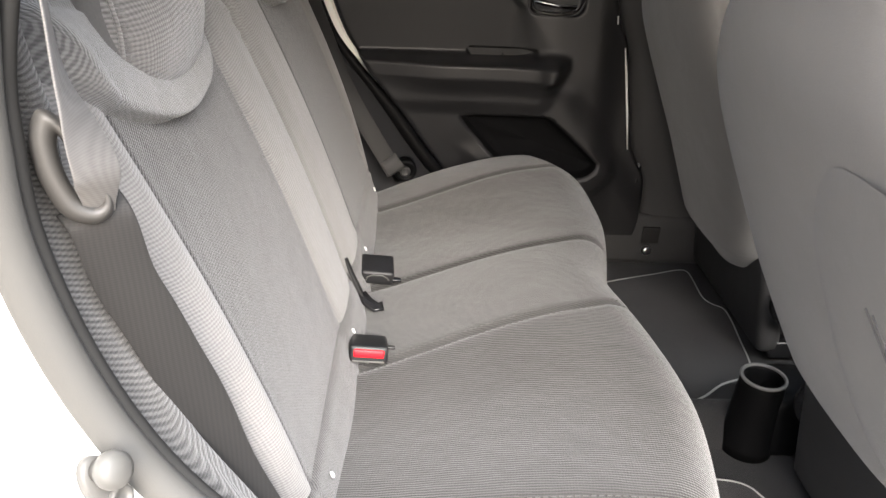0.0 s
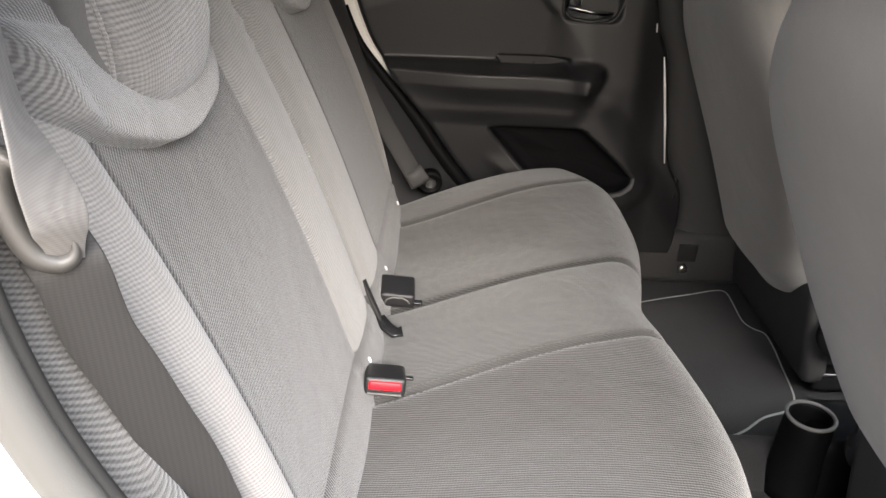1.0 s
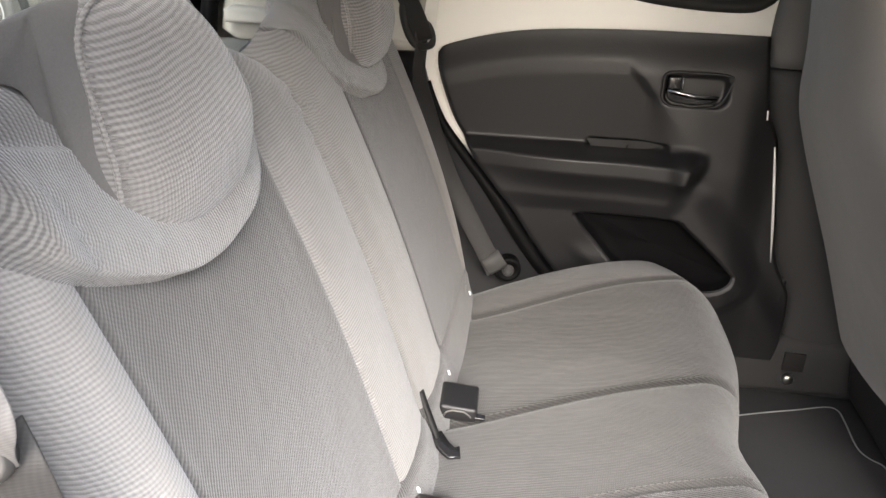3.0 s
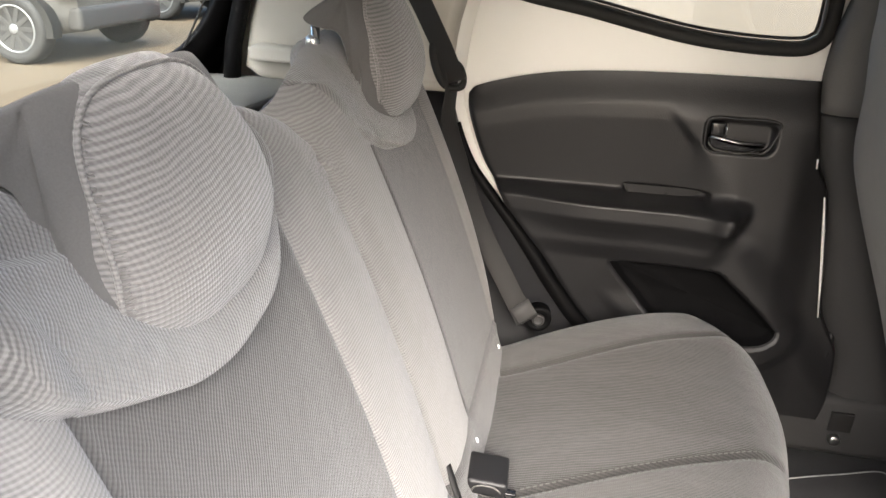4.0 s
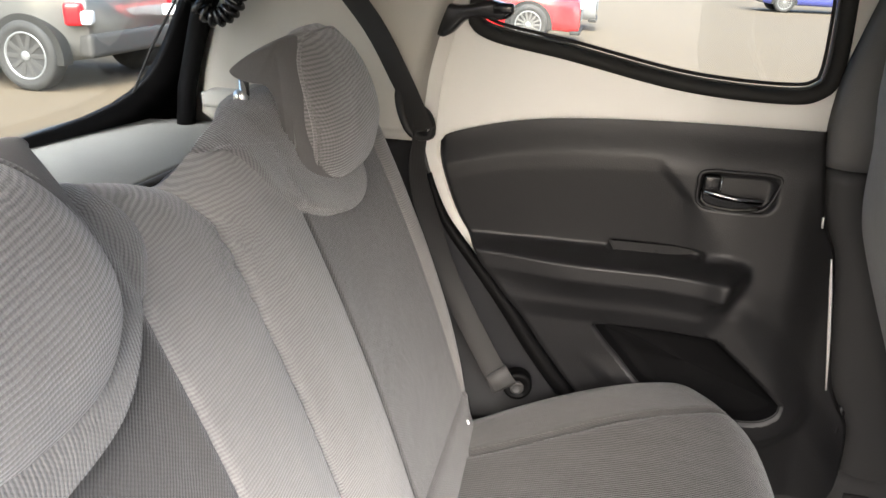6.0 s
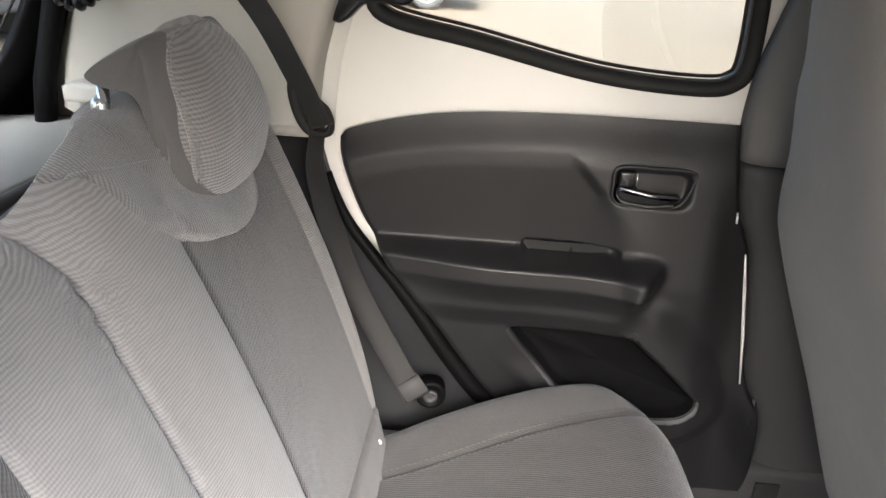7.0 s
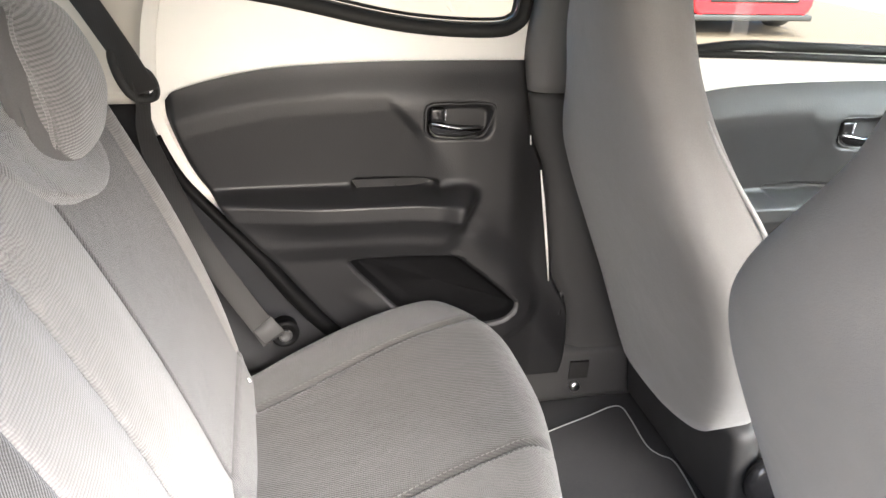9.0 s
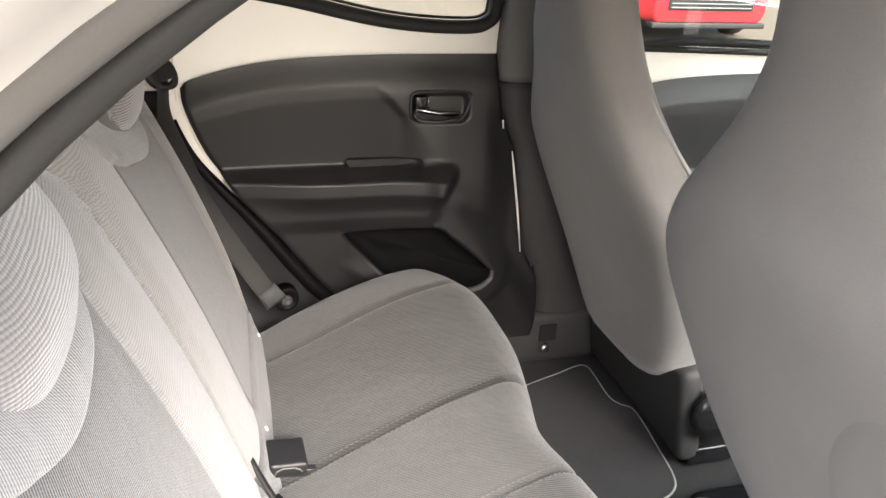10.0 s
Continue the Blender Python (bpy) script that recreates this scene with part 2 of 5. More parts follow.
def sheet(P, loop_u=False, loop_v=False, bm=None, cap=False):
    """A surface over a grid of points."""
    bm = bm or bmesh.new()
    V = [[bm.verts.new(p) for p in row] for row in P]
    nu, nv = len(V), len(V[0])
    for i in range(nu if loop_u else nu - 1):
        for j in range(nv if loop_v else nv - 1):
            q = (V[i][j], V[(i + 1) % nu][j], V[(i + 1) % nu][(j + 1) % nv], V[i][(j + 1) % nv])
            bm.faces.new(q)
    if cap:
        bm.faces.new(V[0])
        bm.faces.new(V[-1])
    return bm


def tube(pts, r, n=10, closed=False, bm=None, flat=1.0):
    """A round bar along pts; r a number or one per point."""
    pts = [Vector(p) for p in pts]
    k = len(pts)
    rows = []
    side = None
    for i, p in enumerate(pts):
        a = pts[(i - 1) % k] if closed or i else p
        b = pts[(i + 1) % k] if closed or i < k - 1 else p
        d = (b - a).normalized()
        if side is None:
            side = d.orthogonal().normalized()
        side = (side - d * side.dot(d)).normalized()
        up = d.cross(side)
        rr = r[i] if hasattr(r, "__len__") else r
        rows.append([p + (side * math.cos(t) + up * math.sin(t) * flat) * rr for t in (2 * math.pi * j / n for j in range(n))])
    return sheet(rows, closed, True, bm, cap=not closed)


def ribbon(pts, across, width, thick, bm=None):
    """A flat strap along pts, its width lying along the vectors across."""
    rows = []
    k = len(pts)
    for i, p in enumerate(pts):
        p = Vector(p)
        d = (Vector(pts[min(i + 1, k - 1)]) - Vector(pts[max(i - 1, 0)])).normalized()
        w = Vector(across[i] if hasattr(across[0], "__len__") else across)
        w = (w - d * w.dot(d)).normalized() * (width[i] if hasattr(width, "__len__") else width) / 2
        nrm = d.cross(w).normalized() * thick / 2
        rows.append([p - w - nrm * 0.3, p - w * 0.94 - nrm, p + w * 0.94 - nrm, p + w - nrm * 0.3,
                     p + w + nrm * 0.3, p + w * 0.94 + nrm, p - w * 0.94 + nrm, p - w + nrm * 0.3])
    return sheet(rows, False, True, bm, cap=True)


def box(cx, cy, cz, sx, sy, sz, bevel=0.0, bm=None, m=None, seg=2):
    b = bmesh.new()
    bmesh.ops.create_cube(b, size=1.0)
    for v in b.verts:
        v.co = Vector((v.co.x * sx, v.co.y * sy, v.co.z * sz))
    if bevel:
        bmesh.ops.bevel(b, geom=b.edges[:], offset=bevel, segments=seg, affect="EDGES", profile=0.6)
    mat = (m or Matrix()) if m is not None else Matrix.Translation((cx, cy, cz))
    bmesh.ops.transform(b, matrix=mat, verts=b.verts[:])
    if bm is None:
        return b
    me = bpy.data.meshes.new("tmp")
    b.to_mesh(me)
    b.free()
    bm.from_mesh(me)
    bpy.data.meshes.remove(me)
    return bm


def lathe(profile, n, m=None, bm=None):
    """Profile (radius, height) turned about z."""
    rows = [[Vector((r * math.cos(t), r * math.sin(t), h)) for t in (2 * math.pi * j / n for j in range(n))] for r, h in profile]
    if m is not None:
        rows = [[m @ p for p in row] for row in rows]
    return sheet(rows, False, True, bm, cap=True)


def inset_loop(loop, d):
    """A closed (a, b) loop moved inwards by d."""
    p = np.array(loop)
    area = 0.5 * np.sum(p[:, 0] * np.roll(p[:, 1], -1) - np.roll(p[:, 0], -1) * p[:, 1])
    t = np.roll(p, -1, 0) - np.roll(p, 1, 0)
    t /= np.linalg.norm(t, axis=1)[:, None] + 1e-9
    nrm = np.stack([-t[:, 1], t[:, 0]], 1) * (1 if area > 0 else -1)
    return p + nrm * d


def pad(loop, back, front, r, axis="y", bm=None, steps=4):
    """A cushion-edged plate over a closed loop: loop lies in x-z (axis y), y-z (axis x) or x-y (axis z)."""
    def place(a, b, c):
        return {"y": (a, c, b), "x": (c, a, b), "z": (a, b, c)}[axis]
    s = 1 if front > back else -1
    rows = [[place(a, b, back) for a, b in loop]]
    for i in range(steps + 1):
        w = math.pi / 2 * i / steps
        ring = inset_loop(loop, r * (1 - math.cos(w)))
        rows.append([place(a, b, front - s * r * (1 - math.sin(w))) for a, b in ring])
    bm = sheet(rows, False, True, bm)
    bm.faces.new(bm_last(bm, len(loop)))
    return bm


def bm_last(bm, n):
    bm.verts.ensure_lookup_table()
    return [bm.verts[len(bm.verts) - n + i] for i in range(n)]


def plate(loops, c0, c1, axis="y"):
    """A flat plate with holes: the first loop is its outline, the rest are openings."""
    def place(a, b, c):
        return {"y": (a, c, b), "x": (c, a, b), "z": (a, b, c)}[axis]
    bm = bmesh.new()
    edges = []
    rings = []
    for loop in loops:
        vs = [bm.verts.new(place(a, b, c0)) for a, b in loop]
        rings.append(vs)
        edges += [bm.edges.new((vs[i], vs[(i + 1) % len(vs)])) for i in range(len(vs))]
    made = bmesh.ops.triangle_fill(bm, use_beauty=True, edges=edges)
    faces = [g for g in made["geom"] if isinstance(g, bmesh.types.BMFace)]
    twin = {v: bm.verts.new(place(*loop[i], c1)) for vs, loop in zip(rings, loops) for i, v in enumerate(vs)}
    for f in faces:
        bm.faces.new([twin[v] for v in reversed(f.verts)])
    for vs in rings:
        for i, v in enumerate(vs):
            w = vs[(i + 1) % len(vs)]
            bm.faces.new((v, w, twin[w], twin[v]))
    return bm


MID = 0.02  # the car's centre line


def mirror_y(y):
    return 2 * MID - y


# ---- the setting: ground, car floor, pillars, roof, shelf ----
ground = part("ground", sheet([[(x, y, 0) for y in (-150, -20, 0, 20, 150)] for x in (-150, -20, 0, 20, 150)]), GROUND)
tagged(ground, "pale tan forecourt paving, worn and dusty", "ground", kind="structure")

floor = part("floor", box(0.75, MID, 0.27, 2.3, 1.36, 0.02), CARPET, flat=True)
tagged(floor, "black carpeted car floor", "floor", kind="structure")
tunnel = part("floor_tunnel", sheet([[(x, MID - 0.02 + w, 0.28 + 0.06 * math.cos(min(1, abs(w) / 0.055) * math.pi / 2) ** 0.7) for w in np.linspace(-0.055, 0.055, 15)] for x in (0.5, 0.9, 1.9)]), CARPET)
tagged(tunnel, "black carpeted tunnel hump along the car floor", "floor", kind="structure")
side_sill = part("floor_edge", box(1.0, 0.665, 0.345, 1.8, 0.05, 0.14, 0.02), TRIM_GREY)
tagged(side_sill, "dark plastic sill trim beside the floor carpet", "trim", kind="structure")

# roof, outer walls
roof_rows = [[(x, MID + w, 1.40 + 0.05 * math.cos(w / 0.66 * math.pi / 2) - 0.10 * ((x - 0.3) / 1.1) ** 2) for w in np.linspace(-0.565, 0.685, 14)] for x in np.linspace(-0.62, 1.25, 15)]
roof = part("ceiling", sheet(roof_rows), LINER)
tagged(roof, "light grey cloth headliner of the car roof", "ceiling", kind="structure")
skin = part("roof_skin", sheet([[(x, y, z + 0.03) for x, y, z in row] for row in roof_rows]), WHITE_PAINT)
tagged(skin, "white painted car roof skin", "roof", kind="structure")
front_wall = part("wall_front", box(1.95, MID, 0.6, 0.04, 1.4, 0.8), TRIM_GREY, flat=True)
tagged(front_wall, "dark bulkhead wall closing the cabin", "wall", kind="structure")
boot_wall = part("wall_back", box(-0.78, MID, 0.62, 0.05, 1.3, 0.66), TRIM_GREY, flat=True)
tagged(boot_wall, "dark tailgate panel closing the boot", "wall", kind="structure")

# unseen tinted windscreen, with its black surround, added to cut daylight from the front
screen = thing("window_3", "unseen tinted windscreen added to cut daylight from the front", "window", (1.6, MID, 1.1), kind="structure")


def screen_pt(w, u, off=0.0):
    """A point on the windscreen: w across, u from its foot to its head."""
    return (2.02 - 0.80 * u - 0.22 * (w / 0.66) ** 2 * (1 - 0.5 * u) + off, MID + w * (1 - 0.08 * u), 0.99 + 0.38 * u + off * 0.6)


rows = [[screen_pt(w, u) for w in np.linspace(-0.66, 0.66, 21)] for u in np.linspace(0, 1, 9)]
rows = [row + [(x - 0.003, y, z - 0.004) for x, y, z in row[::-1]] for row in rows]
part("pane", sheet(rows, False, True, cap=True), SCREEN_GLASS, screen)
rim = [screen_pt(w, 0) for w in np.linspace(-0.66, 0.66, 15)] + [screen_pt(0.66, u) for u in np.linspace(0.1, 0.9, 9)] + [screen_pt(w, 1) for w in np.linspace(0.66, -0.66, 15)] + [screen_pt(-0.66, u) for u in np.linspace(0.9, 0.1, 9)]
part("window_frame", tube(rim, 0.030, 8, True), RUBBER, screen, "black windscreen surround")

# rear edge of the door opening, from the sill up to the roof, as (height, distance forward)
REAR_EDGE = [(0.40, 0.30), (0.495, 0.19), (0.57, 0.128), (0.643, 0.077), (0.70, 0.033), (0.761, -0.017), (0.825, -0.062), (0.913, -0.095), (0.955, -0.101), (1.02, -0.098), (1.10, -0.085), (1.20, -0.05), (1.29, 0.02), (1.36, 0.12)]
rear_edge = curve_of(REAR_EDGE)

# lower quarter trim behind the far door, and the light pillar trim above it
zs = np.linspace(0.40, 0.955, 24)
q_loop = [(float(rear_edge(z)) - 0.030, z) for z in zs] + [(-0.70, 0.955), (-0.70, 0.40)]
quarter = part("quarter_trim", plate([q_loop], 0.668, 0.70), TRIM_BLACK)
tagged(quarter, "dark grey textured plastic quarter trim beside the seat", "trim", kind="structure")
zs = np.linspace(0.962, 1.38, 18)
c_loop = [(float(rear_edge(z)) - 0.035, z) for z in zs] + [(-0.42, 1.38), (-0.455, 1.25), (-0.487, 1.174), (-0.522, 1.062), (-0.535, 0.985), (-0.50, 0.962)]
c_trim = part("pillar_trim", pad(c_loop, 0.70, 0.630, 0.02), TRIM_LIGHT)
tagged(c_trim, "light grey plastic trim on the rear pillar", "trim", kind="structure")
ledge = part("pillar_ledge", pad([(-0.508, 1.002), (-0.30, 1.002), (-0.30, 1.018), (-0.33, 1.028), (-0.495, 1.034), (-0.512, 1.026)], 0.66, 0.600, 0.009), TRIM_LIGHT)
tagged(ledge, "light grey ledge at the foot of the pillar trim", "trim", kind="structure")
outer = part("wall_left", plate([[(-0.60, 0.28), (0.20, 0.28), *[(float(rear_edge(z)) - 0.012, z) for z in np.linspace(0.45, 1.38, 30)], (-0.42, 1.40), (-0.60, 0.98)]], 0.703, 0.76), WHITE_PAINT)
tagged(outer, "white painted body side behind the far door", "wall", kind="structure")

body_side = part("wall_left_outer", plate([[(-0.60, 0.28), (1.95, 0.28), (1.95, 0.95), (1.60, 1.0), (-0.60, 1.0)]], 0.763, 0.785), WHITE_PAINT, flat=True)
tagged(body_side, "white painted outer body side of the car", "wall", kind="structure")

# far centre pillar
pil = [(0.30, 0.63), (0.40, 0.655), (0.50, 0.655), (0.58, 0.615), (0.70, 0.592), (0.817, 0.572), (0.879, 0.545), (0.95, 0.530), (1.03, 0.522), (1.11, 0.526), (1.20, 0.545), (1.30, 0.57), (1.38, 0.60)]
pil_x = curve_of(pil)
rows = []
for z in [*np.linspace(0.30, 0.965, 30), *np.linspace(0.97, 1.40, 20)]:
    x0 = float(pil_x(z)) + 0.006
    dy = 0.08 * max(0, z - 0.95)
    foot = 0.20 * step(0.62, 0.44, z)
    ring = [(x0, 0.70), (x0 + 0.001, 0.672), (x0 + 0.008, 0.660), (x0 + 0.03, 0.650), (x0 + 0.09, 0.645), (x0 + 0.16 + foot, 0.652), (x0 + 0.185 + foot, 0.68), (x0 + 0.19 + foot, 0.70)]
    rows.append([(x, y - dy, z) for x, y in ring])
upper_pillar = part("pillar_upper", sheet(rows[30:], False, True, cap=True), TRIM_MID)
tagged(upper_pillar, "mid grey plastic trim on the upper door pillar", "pillar", kind="structure")
pillar = part("pillar_centre", sheet(rows[:30], False, True, cap=True), TRIM_GREY)
tagged(pillar, "dark grey plastic trim of the centre door pillar", "pillar", kind="structure")
back_skin = part("pillar_skin", box(0.66, 0.735, 0.85, 0.22, 0.05, 1.1), WHITE_PAINT, flat=True)
tagged(back_skin, "white painted body pillar between the doors", "pillar", kind="structure")


# near side: opening with its seal, jamb and body
near_edge = curve_of([(0.40, 0.25), (0.50, 0.15), (0.60, 0.058), (0.68, -0.012), (0.764, -0.077), (0.852, -0.117), (0.949, -0.139), (1.021, -0.139), (1.072, -0.132), (1.16, -0.105), (1.20, -0.084), (1.24, -0.052), (1.28, -0.004), (1.32, 0.06), (1.37, 0.16)])


def near_pts(shift, y, z0=0.42, z1=1.36, n=60):
    return [(float(near_edge(z)) + shift, y + 0.07 * step(1.29, 1.38, z), z) for z in np.linspace(z0, z1, n)]


nseal = thing("door_seal", "black rubber door seal with a paler lip round the open doorway", "door seal", (0.2, -0.62, 0.42), kind="structure")
run = near_pts(-0.002, -0.618) + [(0.20, -0.55, 1.385), (0.40, -0.55, 1.39), (0.60, -0.55, 1.385)]
part("bead", tube(run, 0.0056, 12), RUBBER, nseal, "black rubber bead")
run2 = [(x - 0.006 * step(1.05, 1.20, z), y, z) for x, y, z in near_pts(-0.013, -0.632)] + [(0.18, -0.565, 1.41), (0.40, -0.565, 1.415), (0.60, -0.565, 1.41)]
part("lip", tube(run2, [0.0150 - 0.0080 * step(39, 49, i) for i in range(len(run2))], 12), RUBBER_GREY, nseal, "paler grey outer lip")
jamb_rows = []
for z in np.linspace(0.40, 1.40, 50):
    x = float(near_edge(min(z, 1.36)))
    jamb_rows.append([(x - 0.012, -0.622, z), (x - 0.023, -0.640, z), (x - 0.030, -0.663, z), (x - 0.046, -0.70, z), (x - 0.07, -0.73, z), (x - 0.13, -0.745, z), (x - 0.5, -0.75, z), (-0.80, -0.74, z)])
jamb = part("wall_right", sheet(jamb_rows), WHITE_PAINT)
tagged(jamb, "white painted door jamb and body side, near side", "wall", kind="structure")
zs = np.linspace(0.42, 1.36, 40)
nq = part("side_trim", sheet([[(float(near_edge(z)) + a - (0.03 * step(1.0, 1.13, z) + 0.22 * max(0.0, 0.8 - z)) * step(-0.600, -0.565, b), b, z) for a, b in cat([(-0.016, -0.600), (-0.010, -0.590), (-0.004, -0.577), (-0.003, -0.563), (-0.012, -0.550), (-0.05, -0.540), (-0.20, -0.53)], 24)] for z in zs]), SIDE_WEAVE)
tagged(nq, "grey coarsely woven side trim between seat and seal", "trim", kind="structure")
flange = part("seal_flange", sheet([[(float(near_edge(z)) + a, b, z) for a, b in cat([(-0.010, -0.622), (-0.006, -0.615), (-0.007, -0.607), (-0.014, -0.599), (-0.022, -0.595)], 12)] for z in zs]), FLANGE_GREY)
tagged(flange, "smooth grey plastic flange inside the door seal", "trim", kind="structure")
striker = thing("door_striker", "worn grey metal door striker bolted to the white jamb", "striker", (-0.108, -0.655, 0.785))
face = Vector((0.9, -0.38, 0.40)).normalized()
rise = Vector((-0.43, 0.0, 0.9))
rise = (rise - face * rise.dot(face)).normalized()
side = rise.cross(face)


def on_jamb(x, y, z):
    """A frame whose z axis stands off the jamb."""
    m = Matrix((side, rise, face)).transposed().to_4x4()
    m.translation = (x, y, z)
    return m


part("plate", lathe([(0.0140, -0.004), (0.0140, 0.0015), (0.0128, 0.003), (0.004, 0.003)], 32, on_jamb(-0.108, -0.6655, 0.788) @ Matrix.Diagonal((1.0, 1.75, 1, 1))), STRIKER, striker, "worn steel base plate")
part("pin", lathe([(0.008, 0), (0.008, 0.010), (0.0125, 0.012), (0.0135, 0.017), (0.0125, 0.022), (0.008, 0.025), (0.001, 0.0258)], 28, on_jamb(-0.112, -0.6645, 0.800)), STRIKER, striker, "round grey striker pin")
part("screw", lathe([(0.0095, 0), (0.0095, 0.006), (0.0085, 0.0072), (0.006, 0.0072), (0.0055, 0.005), (0.002, 0.005)], 20, on_jamb(-0.102, -0.6645, 0.775)), STRIKER, striker, "countersunk steel screw")
near_floor_sill = part("sill", box(0.8, -0.655, 0.345, 1.7, 0.10, 0.15, 0.02), WHITE_PAINT)
tagged(near_floor_sill, "white painted door sill under the open doorway", "sill", kind="structure")
near_pillar = part("pillar_near", sheet([[(float(pil_x(z)) + a, -0.60 - b, z) for a, b in ((0.10, 0.10), (0.10, 0.02), (0.14, 0.0), (0.24, 0.0), (0.27, 0.04), (0.27, 0.10))] for z in np.linspace(0.3, 1.4, 12)], False, True, cap=True), TRIM_GREY)
tagged(near_pillar, "dark centre pillar on the near side", "pillar", kind="structure")
front_door_near = part("door_3", box(1.35, -0.70, 0.68, 1.0, 0.06, 0.72), TRIM_BLACK, flat=True)
tagged(front_door_near, "closed front door panel on the near side", "door", kind="structure")

# parcel shelf, tailgate glass and frame
shelf = thing("parcel_shelf", "light grey felt-covered parcel shelf behind the rear seat", "parcel shelf", (-0.45, MID, 0.945))
part("panel", pad([(-0.665, -0.56), (-0.69, -0.36), (-0.705, 0.0), (-0.69, 0.40), (-0.675, 0.57), (-0.64, 0.64), (-0.56, 0.655), (-0.400, 0.655), (-0.425, 0.32), (-0.432, 0.0), (-0.425, -0.30), (-0.400, -0.56), (-0.64, -0.54)], 0.945, 0.966, 0.006, "z"), SHELF_GREY, shelf)
part("edge_trim", tube(cat([(-0.397, -0.56, 0.955), (-0.420, -0.30, 0.955), (-0.427, 0.0, 0.955), (-0.420, 0.32, 0.955), (-0.397, 0.64, 0.955)], 30), 0.009, 10), TRIM_GREY, shelf, "dark front edge")
tail = thing("window_2", "black-framed tailgate window seen from inside", "window", (-0.7, MID, 0.95), kind="structure")


def tail_pt(w, h, off=0.0):
    """A point on the tailgate: w across, h up from the shelf."""
    return (-0.72 + 0.52 * h + 0.06 * (1 - math.cos(w / 0.6 * 1.2)) * 1.6 + off, MID + w, 0.955 + h)


def tail_frame(inner, outer):
    rows = []
    for i in range(72):
        a = 2 * math.pi * i / 72
        def pt(hw, lo, hi, off):
            c, s = math.cos(a), math.sin(a)
            n = 5.0
            k = 1 / ((abs(c) ** n + abs(s) ** n) ** (1 / n))
            return tail_pt(hw * c * k, (lo + hi) / 2 + (hi - lo) / 2 * s * k, off)
        rows.append([pt(*inner, -0.004), pt(*inner, 0.012), pt(*outer, 0.016), pt(*outer, -0.02)])
    return sheet(rows, True, True)


part("window_frame", tail_frame((0.60, 0.026, 0.43), (0.76, -0.06, 0.52)), FRAME_BLACK, tail, "black frame band")
pane_rows = [[tail_pt(w, h, -0.008) for w in np.linspace(-0.69, 0.69, 29)] for h in np.linspace(-0.02, 0.48, 11)]
pane_rows = [row + [(x - 0.004, y, z) for x, y, z in row[::-1]] for row in pane_rows]
tail_pane = part("pane", sheet(pane_rows, False, True, cap=True), GLASS, tail)
tail_pane.visible_shadow = False
part("seal_strip", tube([(-0.556, 0.622, 0.95), (-0.548, 0.625, 1.03), (-0.528, 0.625, 1.10), (-0.498, 0.622, 1.20), (-0.44, 0.61, 1.36)], 0.017, 10), FRAME_BLACK, tail, "black aperture seal")
aper = [(-0.56, 0.630, 0.945), (-0.553, 0.635, 1.03), (-0.532, 0.635, 1.10), (-0.502, 0.632, 1.20), (-0.44, 0.62, 1.36)]
rows = [[p, (p[0] - 0.02, 0.66, p[2]), tail_pt(0.70, p[2] - 0.955, 0.0), tail_pt(0.64, p[2] - 0.955, 0.010)] for p in (tuple(q) for q in cat(aper, 20))]
part("pillar_cover", sheet(rows), FRAME_BLACK, tail, "black pillar cover")
part("strut", tube([(-0.652, 0.570, 0.970), (-0.620, 0.577, 1.03), (-0.585, 0.585, 1.10), (-0.542, 0.593, 1.171), (-0.50, 0.60, 1.25)], 0.0022, 6), RUBBER, tail, "thin black cable")


# ---- far doors ----
def box_sd(x, z, x0, x1, z0, z1, r):
    """Signed distance to a rounded rectangle."""
    qx, qz = abs(x - (x0 + x1) / 2) - (x1 - x0) / 2 + r, abs(z - (z0 + z1) / 2) - (z1 - z0) / 2 + r
    return math.hypot(max(qx, 0), max(qz, 0)) + min(max(qx, qz), 0) - r


def poly_sd(x, z, poly):
    """Signed distance to a polygon."""
    d, inside = 1e9, False
    n = len(poly)
    for i in range(n):
        ax, az = poly[i]
        bx, bz = poly[(i + 1) % n]
        ex, ez = bx - ax, bz - az
        t = min(max(((x - ax) * ex + (z - az) * ez) / (ex * ex + ez * ez), 0), 1)
        d = min(d, math.hypot(x - ax - t * ex, z - az - t * ez))
        if (az > z) != (bz > z) and x < (bx - ax) * (z - az) / (bz - az) + ax:
            inside = not inside
    return -d if inside else d


POCKET = [(0.192, 0.652), (0.212, 0.664), (0.30, 0.667), (0.37, 0.670), (0.408, 0.668), (0.44, 0.645), (0.528, 0.568), (0.540, 0.545), (0.527, 0.522), (0.485, 0.506), (0.40, 0.508), (0.301, 0.532), (0.240, 0.588), (0.202, 0.632)]
POCKET = [tuple(p) for p in inset_loop(cat(POCKET, 56, True), 0.006)]
top_edge = curve_of([(-0.12, 0.945), (-0.10, 0.957), (-0.08, 0.974), (0.017, 1.000), (0.125, 1.014), (0.30, 1.021), (0.56, 1.022)])


